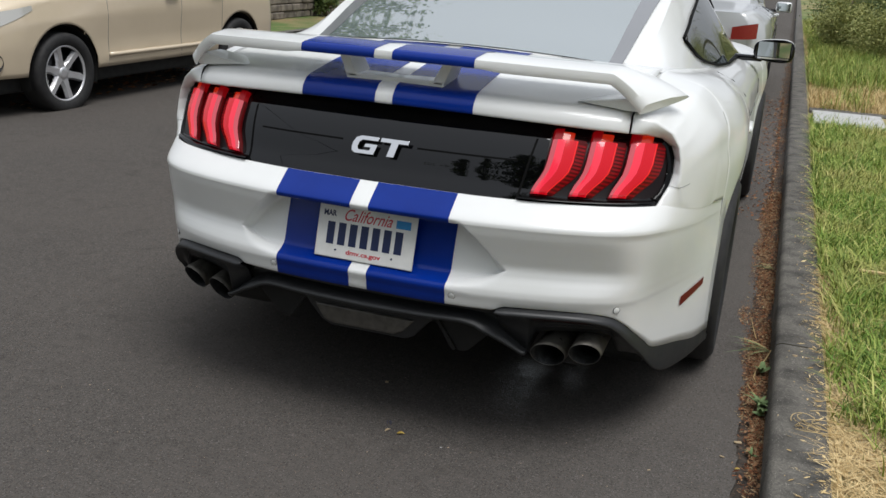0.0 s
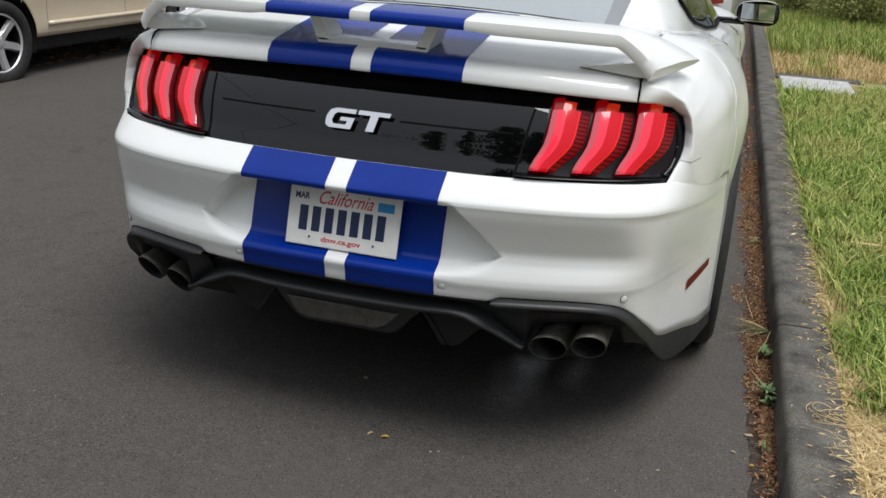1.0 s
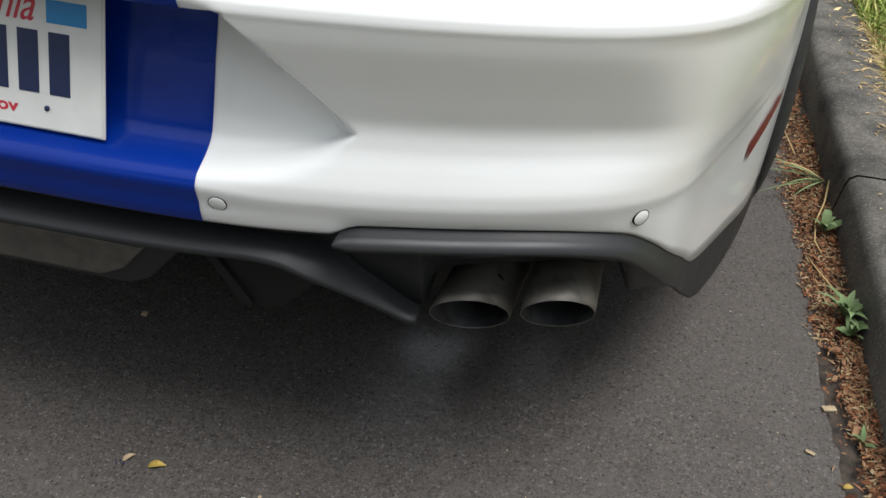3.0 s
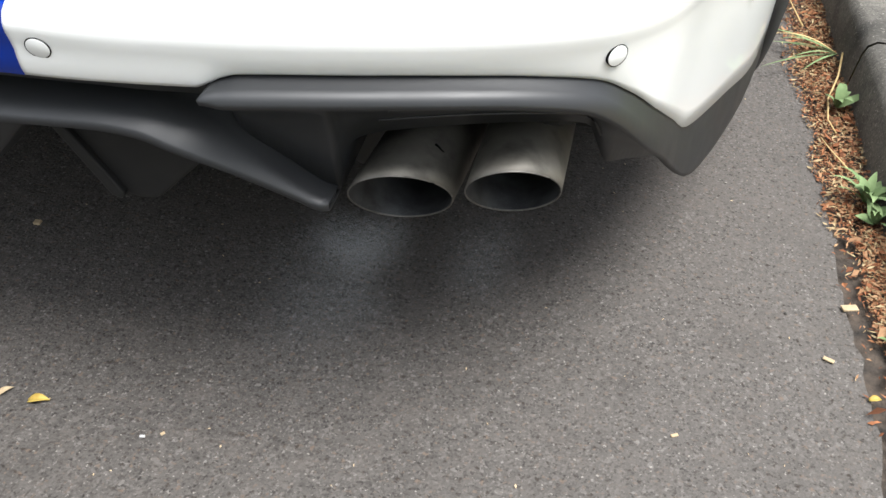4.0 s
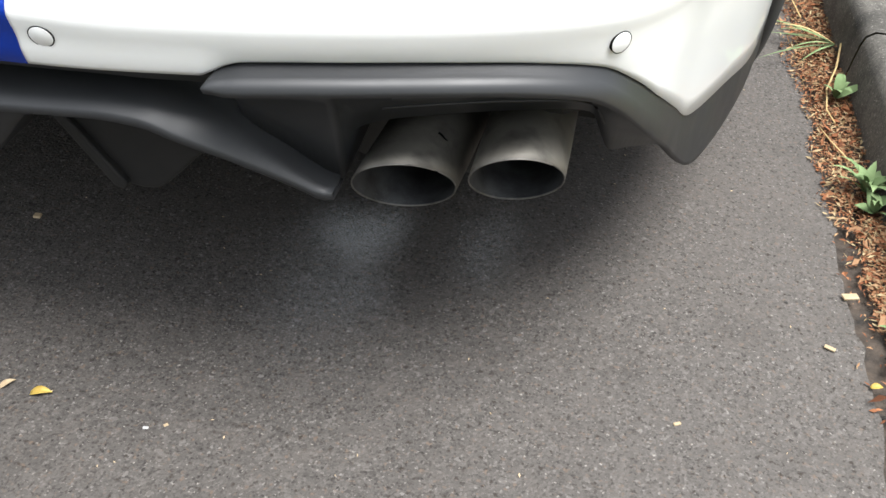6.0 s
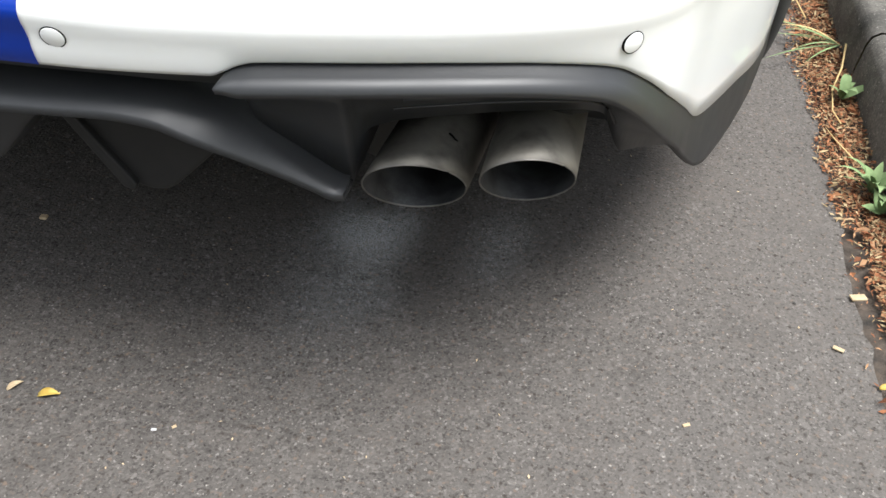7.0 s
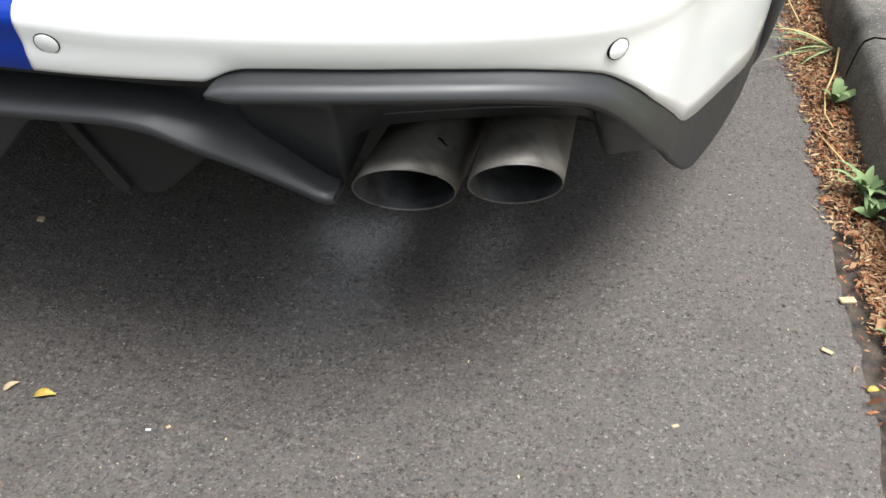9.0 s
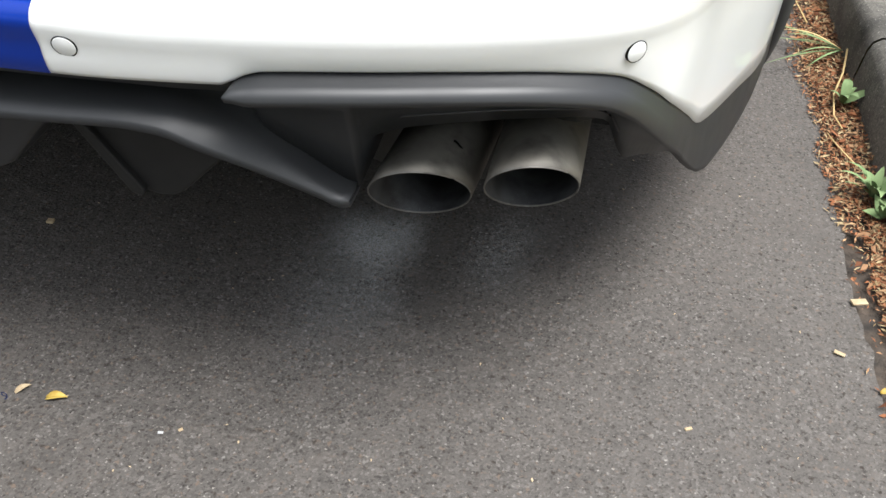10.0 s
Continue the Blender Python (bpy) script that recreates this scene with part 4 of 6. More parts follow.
part("roof", sheet(roof_at, steps(-1, 1, 24), steps(0.74, 3.3, 60)), white_paint, coupe, "white roof")


def rear_glass(u, v):
    half_w = 0.545 + 0.035 * v
    y = 0.745 + 0.835 * v + 0.02 * (u * u)
    p = roof_at(u * half_w / ROOF_W(y), y, 0.004)
    return p


part("rear_window", sheet(rear_glass, steps(-1, 1, 20), steps(0, 1, 20)), sky_glass, coupe, "rear window reflecting the sky, sky brightness also put into its colour")
# added grey strips stand for the pillar insides seen through the glass
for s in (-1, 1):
    part("window_border", sheet(lambda u, v: rear_glass(s * (1.0 - (0.075 + 0.05 * v) * u), v) + Vector((0, -0.0006, 0.0012)), steps(0, 1, 3), steps(0, 1, 20), flip=s > 0), pillar_grey, coupe, "grey strip added for the pillar seen through the rear window")
part("windscreen", sheet(lambda u, v: roof_at(u * 0.93, 2.55 + 0.68 * v, 0.004), steps(-1, 1, 16), steps(0, 1, 14)), glass, coupe, "windscreen")


def pillar_at(y, v):
    top = roof_at(1.0, y)
    bx, bz = SIDE[7][0](y), SIDE[7][1](y)
    t = v
    x = top.x * (1 - t) + bx * t + 0.008 * math.sin(math.pi * t)
    return Vector((x, y, top.z * (1 - t) + bz * t))


pl = part("cabin_side", sheet(pillar_at, steps(0.74, 3.3, 60), steps(0, 1, 10)), white_paint, coupe, "white cabin pillar")
mirrored(pl)
WIN = curve([(1.29, 0.50), (1.566, 0.40), (1.964, 0.27), (2.25, 0.12), (2.6, 0.06), (2.9, 0.10), (3.14, 0.75)], False)
WINB = curve([(1.29, 0.54), (1.37, 0.70), (1.458, 0.82), (1.62, 0.92), (1.9, 0.98), (2.4, 0.98), (3.14, 0.98)], False)


def window_at(y, v, lift=0.004):
    a, b = WIN(y), WINB(y)
    p = pillar_at(y, a + (b - a) * v)
    return p + Vector((lift, 0, lift * 0.4))


wn1 = part("side_window", sheet(window_at, steps(1.29, 3.14, 60), steps(0, 1, 8)), glass, coupe, "dark tinted side window")
mirrored(wn1)
trim_pts = [window_at(y, 1.0, 0.006) for y in steps(1.29, 3.14, 50)]
tr = part("window_trim", tube(trim_pts, 0.006, 6), seam_black, coupe, "black window trim")
mirrored(tr)
trim_pts = [window_at(y, 0.0, 0.006) for y in steps(1.29, 2.9, 40)]
tr = part("window_trim", tube(trim_pts, 0.006, 6), seam_black, coupe, "black window trim")
mirrored(tr)

# door mirror
def door_mirror(s):
    """A rounded white cap with a black rim, its glass looking back."""
    def shape(k, y):
        pts = []
        for i in range(36):
            a = 2 * math.pi * i / 36
            c, q = math.cos(a), math.sin(a)
            r = (abs(c) ** 3.2 + abs(q) ** 3.2) ** (-1 / 3.2)
            x = 0.098 * r * c * k
            z = (0.056 + 0.006 * c) * r * q * k
            pts.append((s * x, y, z))
        return pts

    def loft(rings, material, parent, name, label="", cap=True):
        bm = bmesh.new()
        vs = [[bm.verts.new(p) for p in r] for r in rings]
        for a, b in zip(vs, vs[1:]):
            for i in range(36):
                bm.faces.new((a[i], a[(i + 1) % 36], b[(i + 1) % 36], b[i]))
        if cap:
            bm.faces.new(vs[0])
            bm.faces.new(vs[-1])
        bmesh.ops.recalc_face_normals(bm, faces=bm.faces[:])
        return part(name, bm, material, parent, label)
    m = loft([shape(0.99, -0.035), shape(1.02, 0.0), shape(0.92, 0.045), shape(0.6, 0.08), shape(0.2, 0.092)], white_paint, coupe, "door_mirror", "white door mirror with black rim")
    m.matrix_local = Matrix.Translation((s * 0.975, 2.90, 0.985))
    loft([shape(0.86, -0.046), shape(0.97, -0.052), shape(1.02, -0.040), shape(1.01, -0.020)], gloss_black, m, "mirror_rim", "black mirror rim")
    part("mirror_face", sheet(lambda u, v: (u * 0.078, -0.053 - 0.002 * (1 - u * u), -0.030 + 0.074 * v), steps(-1, 1, 6), steps(0, 1, 4)), mirror_glass, m, "mirror glass")
    part("mirror_strip", sheet(lambda u, v: (u * 0.076, -0.0535, -0.041 + 0.008 * v), [-1, 1], [0, 1]), chrome, m, "bright strip under the mirror glass")
    part("mirror_arm", box(-0.20 if s > 0 else 0.05, -0.05 if s > 0 else 0.20, -0.02, 0.03, -0.062, -0.032, 0.010), gloss_black, m, "black mirror arm")


door_mirror(1)
door_mirror(-1)

# door handle, shut lines
for s in (-1, 1):
    p = side_at(1.78, 0.62)
    h = part("door_handle", box(-0.014, 0.014, -0.10, 0.10, -0.013, 0.013, 0.010, 3), white_paint, coupe, "white door handle")
    h.matrix_local = Matrix.Translation((s * (p.x + 0.004), 1.85, p.z + 0.005))

    def line(y0, v0, y1, v1, name="shut_line"):
        pts = [side_at(y0 + (y1 - y0) * t, v0 + (v1 - v0) * t, 0.0) for t in steps(0, 1, 12)]
        pts = [(s * q.x, q.y, q.z) for q in pts]
        part(name, tube(pts, 0.0022, 6), seam_black, coupe, "dark shut line")
    line(1.62, 0.0, 1.68, 0.95)
    line(3.05, 0.0, 3.0, 0.95)

# wing on the deck: blade, end feet and a centre bracket
BLADE = [(0.150, 1.083), (0.147, 1.092), (0.152, 1.106), (0.170, 1.110), (0.25, 1.117), (0.33, 1.112), (0.348, 1.104), (0.335, 1.096), (0.25, 1.090), (0.17, 1.082)]


def blade_at(u, v):
    """u: across, to beyond 1 down the curved end; v round the section."""
    y, z = BLADE[v % 10]
    a = abs(u)
    s = math.copysign(1, u)
    x = min(a, 0.60)
    back = 0.10 * (x / 0.7) ** 2.2
    end = max(0.0, a - 0.60)
    ang = min(end / 0.20, 1.0)
    slim = 0.005 * smoothstep(0.27, 0.33, a) * (1 if v % 10 in (0, 1, 9, 8) else 0)
    q = min(max((y - 0.15) / 0.2, 0.0), 1.0)
    px = x + (0.100 + 0.095 * q) * (ang * (1.25 - 0.25 * ang))
    dz = -0.010 * (x / 0.6) ** 2 - (0.074 - 0.010 * q) * (0.25 * ang * ang + 0.75 * max(0.0, ang - 0.12) / 0.88)
    sec = (z - 1.097)
    turn = 0.62 * smoothstep(0.0, 0.3, ang)
    ca, sa = math.cos(turn), math.sin(turn)
    return Vector((s * (px + sec * sa), y + back + 0.035 * ang, 1.097 + dz + sec * ca - slim))


us = steps(-0.80, -0.60, 14)[:-1] + steps(-0.60, 0.60, 60) + steps(0.60, 0.80, 14)[1:]
bm = sheet(blade_at, us, range(11))
bmesh.ops.remove_doubles(bm, verts=bm.verts, dist=1e-5)
bmesh.ops.holes_fill(bm, edges=bm.edges[:], sides=12)
bmesh.ops.recalc_face_normals(bm, faces=bm.faces[:])
wing = sharp(part("wing", bm, white_paint, coupe, "white rear wing with blue striped centre"), 40)
for a, b in ((-0.268, -0.034), (0.020, 0.256)):
    bm = sheet(lambda u, v: blade_at(u, v) + Vector((0, -0.0012, 0.0012 if v < 7 else -0.0012)), steps(a, b, 8), range(0, 7))
    part("stripe", bm, blue_vinyl, wing, "royal blue stripe on the wing")
for s in (-1, 1):
    part("wing_foot", prism([(s * 0.52, 1.012), (s * 0.66, 1.032), (s * 0.69, 1.034), (s * 0.69, 1.0), (s * 0.66, 1.0)], 0.12, "y", 0.265, 0.003), white_paint, wing, "white wing foot", smooth=False)
    part("bracket_leg", prism([(s * 0.112, 1.018), (s * 0.150, 1.018), (s * 0.178, 1.088), (s * 0.150, 1.088)], 0.10, "y", 0.215, 0.004), white_paint, wing, "white centre bracket", smooth=False)
part("bracket_base", box(-0.15, 0.15, 0.215, 0.30, 1.012, 1.030, 0.004), white_paint, wing, "white centre bracket", smooth=False)


# the body sits a little high and leans back on its springs
RISE = curve([(0.20, 0.006), (0.45, 0.013), (0.70, 0.013), (0.76, 0.008), (0.85, 0.007), (0.97, 0.003), (1.02, 0.006), (1.1, 0.008), (1.4, 0.0)])
SHIFT = curve([(0.45, 0.0), (0.69, 0.010), (0.75, 0.015), (0.85, 0.018), (0.97, 0.034), (1.03, 0.030), (1.2, 0.02)])
for ob in coupe.children_recursive:
    if ob.type != "MESH" or ob.name.startswith(("underside", "muffler", "nose", "bonnet")):
        continue
    if ob.matrix_local.translation.length > 0.2:
        p = ob.matrix_local.translation
        if p.y < 0.6:
            ob.matrix_local = Matrix.Translation((0, SHIFT(p.z), RISE(p.z))) @ ob.matrix_local
        continue
    if ob.parent != coupe and ob.parent.matrix_local.translation.length > 0.2:
        continue
    on_wing = ob.name.startswith(("wing", "bracket")) or ob.parent.name.startswith("wing")
    for v in ob.data.vertices:
        fade = smoothstep(1.3, 0.5, v.co.y)
        z = v.co.z
        v.co.z += RISE(z) * fade
        v.co.y += 0.0 if on_wing else SHIFT(z) * fade

# wheels
def wheel(name, parent, x, y, r, width, spokes, rim_r, rim_mat, s):
    """s: +1 when the outer face looks to +x."""
    w = thing(name, "", "")
    w.parent = parent
    w.location = (x, y, r)
    hw = width / 2
    tyre = [(-hw * 0.8, rim_r), (-hw * 0.98, rim_r + 0.02), (-hw, r * 0.90), (-hw * 0.86, r * 0.985), (-hw * 0.5, r), (0, r * 1.002), (hw * 0.5, r), (hw * 0.86, r * 0.985), (hw, r * 0.90), (hw * 0.98, rim_r + 0.02), (hw * 0.8, rim_r)]
    part("tyre", lathe(tyre, 64), rubber, w, "black rubber tyre")
    # dark alloy on the barrel paints in the shade behind the spokes
    part("rim", lathe([(-hw * 0.8, rim_r), (-hw * 0.7, rim_r * 0.93), (hw * 0.6, rim_r * 0.93), (hw * 0.70, rim_r * 0.94)], 64), dark_alloy, w, "rim barrel, shade put into its dark colour")
    part("rim_lip", lathe([(s * hw * 0.70, rim_r * 0.935), (s * hw * 0.80, rim_r * 0.95), (s * hw * 0.83, rim_r * 0.985), (s * hw * 0.80, rim_r * 1.005)], 64), rim_mat, w, "bright rim lip")
    part("brake_disc", lathe([(-0.01, 0.05), (-0.01, rim_r * 0.75), (0.01, rim_r * 0.75), (0.01, 0.05)], 40), dark_alloy, w)
    for k in range(spokes):
        a = 2 * math.pi * k / spokes + 0.25
        bm = bmesh.new()
        pr = [(0.05, 0.052), (rim_r * 0.5, 0.036), (rim_r * 0.95, 0.040)]
        rings = []
        for rr, ww in pr:
            dx = s * hw * (0.55 + 0.18 * rr / rim_r)
            rings.append([bm.verts.new((dx - s * d, q * ww, rr)) for d, q in ((0, -0.6), (0, 0.6), (0.03, 1.0), (0.03, -1.0))])
        for p, q in zip(rings, rings[1:]):
            for i in range(4):
                bm.faces.new((p[i], p[(i + 1) % 4], q[(i + 1) % 4], q[i]))
        bmesh.ops.recalc_face_normals(bm, faces=bm.faces[:])
        bmesh.ops.rotate(bm, matrix=Matrix.Rotation(a, 3, "X"), verts=bm.verts)
        part("spoke", bm, rim_mat, w, smooth=False)
    part("hub", lathe([(s * hw * 0.45, 0.062), (s * hw * 0.62, 0.055), (s * hw * 0.66, 0.03), (s * hw * 0.66, 0.0)], 28), rim_mat, w)
    return w


for y in AXLES:
    wheel("wheel", coupe, 0.825, y, 0.343, 0.265, 10, 0.240, dark_alloy, 1)
    wheel("wheel", coupe, -0.825, y, 0.343, 0.265, 10, 0.240, dark_alloy, -1)
    for s in (-1, 1):
        part("wheel_well", sheet(lambda u, v: (s * v, y + 0.37 * math.cos(u), 0.345 + 0.37 * math.sin(u)), steps(-0.3, math.pi + 0.3, 24), [0.55, 0.7, 0.90], flip=s > 0), under_black, coupe, "dark wheel well")
# side reflectors
for s in (-1, 1):
    def refl(u, v):
        x = 0.850 + 0.050 * u
        z = 0.394 + 0.030 * u + 0.030 * v * (1 - 0.25 * u)
        low = EDGE_W(x)
        p = bumper_at(x, 3 * (z - low) / (0.470 - low), 0.0035)
        return (s * p.x, p.y, p.z + RISE(p.z))
    part("side_reflector", sheet(refl, steps(0, 1, 8), [0, 1], flip=s < 0), lens_dark, coupe, "small red side reflector")


# ---- other parked cars ----
def shell(stations, axles, arch, wheel_r, sill):
    n = len(stations[0][1])
    fns = [[curve([(y, row[i][k]) for y, row in stations]) for k in (0, 1)] for i in range(n)]

    def at(y, v):
        pts = [(fns[i][0](y), fns[i][1](y)) for i in range(n)]
        low = sill
        for c in axles:
            d = abs(y - c)
            if d < arch:
                low = max(low, wheel_r + math.sqrt(arch * arch - d * d))
        line = []
        for (xa, za), (xb, zb) in zip(pts, pts[1:]):
            if zb <= low:
                continue
            if za < low:
                t = (low - za) / (zb - za)
                xa, za = xa + (xb - xa) * t, low
            line += [(xa, za)] if not line else []
            line += [(xb, zb)]
        arr = np.array(line)
        cum = np.r_[0, np.cumsum(np.hypot(*np.diff(arr, axis=0).T))]
        return Vector((float(np.interp(v * cum[-1], cum, arr[:, 0])), y, float(np.interp(v * cum[-1], cum, arr[:, 1]))))
    return at, fns


def end_cap(fns, y, out, parent, material, name, label, flip):
    """Closes a body at one end with a bulged face."""
    zs = [f[1](y) for f in fns]
    xs = [f[0](y) for f in fns]

    def fn(u, v):
        z = zs[0] + (zs[-1] - zs[0]) * v
        w = float(np.interp(z, zs, xs))
        return (u * w, y + out * (1 - u ** 4) * math.sin(math.pi * (0.15 + 0.7 * v)), z)
    return part(name, sheet(fn, steps(-1, 1, 16), steps(0, 1, 10), flip=flip), material, parent, label)


def suv():
    """Built nose to -y, nose at y = 0."""
    car = thing("suv", "beige sport utility vehicle parked across the street", "car", (-5.675, 3.02, 0))
    st = [
        (0.0, [(0.55, 0.30), (0.60, 0.42), (0.62, 0.58), (0.60, 0.70), (0.56, 0.80), (0.48, 0.86)]),
        (0.16, [(0.80, 0.28), (0.84, 0.42), (0.85, 0.60), (0.83, 0.75), (0.78, 0.88), (0.66, 0.96)]),
        (0.50, [(0.91, 0.28), (0.93, 0.42), (0.945, 0.62), (0.94, 0.80), (0.90, 0.96), (0.78, 1.03)]),
        (0.93, [(0.93, 0.28), (0.945, 0.42), (0.955, 0.62), (0.95, 0.82), (0.91, 1.00), (0.78, 1.07)]),
        (1.45, [(0.90, 0.30), (0.935, 0.42), (0.93, 0.60), (0.95, 0.85), (0.93, 1.02), (0.80, 1.10)]),
        (2.40, [(0.90, 0.30), (0.935, 0.42), (0.925, 0.60), (0.95, 0.86), (0.94, 1.05), (0.86, 1.12)]),
        (3.20, [(0.90, 0.30), (0.935, 0.42), (0.93, 0.60), (0.95, 0.87), (0.94, 1.07), (0.86, 1.14)]),
        (3.72, [(0.92, 0.30), (0.945, 0.42), (0.955, 0.64), (0.955, 0.88), (0.94, 1.08), (0.86, 1.15)]),
        (4.40, [(0.88, 0.34), (0.91, 0.45), (0.92, 0.64), (0.91, 0.88), (0.89, 1.10), (0.82, 1.17)]),
        (4.70, [(0.72, 0.36), (0.76, 0.46), (0.77, 0.64), (0.76, 0.88), (0.74, 1.10), (0.70, 1.17)]),
    ]
    at, fns = shell(st, (0.93, 3.72), 0.43, 0.355, 0.365)
    sd = thick(part("body_side", sheet(at, steps(0.0, 0.5, 12)[:-1] + steps(0.5, 1.36, 50)[:-1] + steps(1.36, 3.29, 24)[:-1] + steps(3.29, 4.15, 50)[:-1] + steps(4.15, 4.7, 12), steps(0, 1, 18)), beige_paint, car, "beige painted body side"), 0.004)
    mirrored(sd)
    end_cap(fns, 0.0, -0.06, car, beige_paint, "front_end", "beige front end", False)
    end_cap(fns, 4.70, 0.06, car, beige_paint, "tailgate", "beige tailgate", True)
    part("bonnet", sheet(lambda u, v: (u * fns[5][0](v), v, fns[5][1](v) + 0.05 * (1 - u * u)), steps(-1, 1, 12), steps(0, 1.5, 14)), beige_paint, car, "beige bonnet")
    roof = curve([(1.25, 1.12), (1.9, 1.55), (2.3, 1.68), (3.0, 1.72), (4.0, 1.68), (4.45, 1.58), (4.70, 1.18)])
    rw = curve([(1.25, 0.74), (1.9, 0.66), (2.3, 0.64), (3.0, 0.66), (4.0, 0.66), (4.45, 0.64), (4.70, 0.68)])
    part("roof", sheet(lambda u, v: (u * rw(v), v, roof(v) - 0.03 * u * u), steps(-1, 1, 12), steps(1.25, 4.70, 40)), beige_paint, car, "beige roof")

    def cab(y, v):
        return Vector((rw(y) * (1 - v) + fns[5][0](y) * v, y, (roof(y) - 0.03) * (1 - v) + fns[5][1](y) * v))
    c1 = part("cabin_side", sheet(cab, steps(1.25, 4.70, 30), steps(0, 1, 6)), beige_paint, car, "beige cabin pillars")
    mirrored(c1)
    for y0, y1 in ((1.75, 2.6), (2.68, 3.5), (3.58, 4.3)):
        g = part("side_window", sheet(lambda y, v: cab(y, 0.14 + 0.76 * v) + Vector((0.005, 0, 0.002)), steps(y0, y1, 8), steps(0, 1, 4)), glass, car, "dark side window")
        mirrored(g)
    part("windscreen", sheet(lambda u, v: (u * rw(v) * 0.92, v, roof(v) - 0.03 * u * u + 0.006), steps(-1, 1, 10), steps(1.35, 2.1, 10)), glass, car, "windscreen")
    for y in (0.93, 3.72):
        wheel("wheel", car, 0.835, y, 0.355, 0.235, 6, 0.245, alloy, 1)
        wheel("wheel", car, -0.835, y, 0.355, 0.235, 6, 0.245, alloy, -1)
        for s in (-1, 1):
            part("wheel_well", sheet(lambda u, v: (s * v, y + 0.415 * math.cos(u), 0.355 + 0.415 * math.sin(u)), steps(-0.3, math.pi + 0.3, 20), [0.5, 0.7, 0.92], flip=s > 0), under_black, car, "dark wheel well")
    for s in (-1, 1):
        def lampf(u, v):
            y = 0.10 + 0.50 * u
            hgt = 0.075 * (1 - 0.75 * u)
            z = 0.80 + 0.13 * u + hgt * v
            x = float(np.interp(z, [f[1](y) for f in fns], [f[0](y) for f in fns]))
            return (s * (x + 0.006), y, z)
        part("headlamp", sheet(lampf, steps(0, 1, 10), steps(-1, 1, 5), flip=s > 0), lens_clear, car, "clear headlamp")
        fg = part("fog_recess", lathe([(0.0, 0.0), (0.0, 0.05), (0.03, 0.075)], 20, "x"), under_black, car, "dark round fog lamp recess")
        fg.matrix_local = Matrix.Translation((s * 0.865, 0.20, 0.50))
        for y0, lab in ((1.50, 0), (2.62, 0), (3.36, 0)):
            pts = [at(y0, v) for v in steps(0.02, 0.98, 12)]
            part("shut_line", tube([(s * p.x, p.y, p.z) for p in pts], 0.0025, 5), seam_grey, car, "fine door shut line")
        pts = [at(y, 0.17) for y in steps(1.50, 3.25, 14)]
        part("sill_moulding", tube([(s * (p.x + 0.006), p.y, 0.475) for p in pts], 0.022, 6), beige_paint, car, "beige sill moulding")
        for y0 in (2.45, 3.25):
            q = at(y0, 0.78)
            hd = part("door_handle", box(-0.02, 0.02, -0.1, 0.1, -0.018, 0.018, 0.01), beige_paint, car, "beige door handle")
            hd.matrix_local = Matrix.Translation((s * (q.x + 0.02), y0, q.z))
    part("underside", box(-0.80, 0.80, 0.2, 4.5, 0.22, 0.42, 0.03), under_black, car, "dark underbody", smooth=False)
    part("bumper_lip", box(-0.74, 0.74, 0.05, 0.5, 0.24, 0.34, 0.04), under_black, car, "dark lower bumper lip", smooth=False)
    car.matrix_basis = Matrix.Translation((-5.835, 3.37, ROAD_Z(-5.835)))


suv()


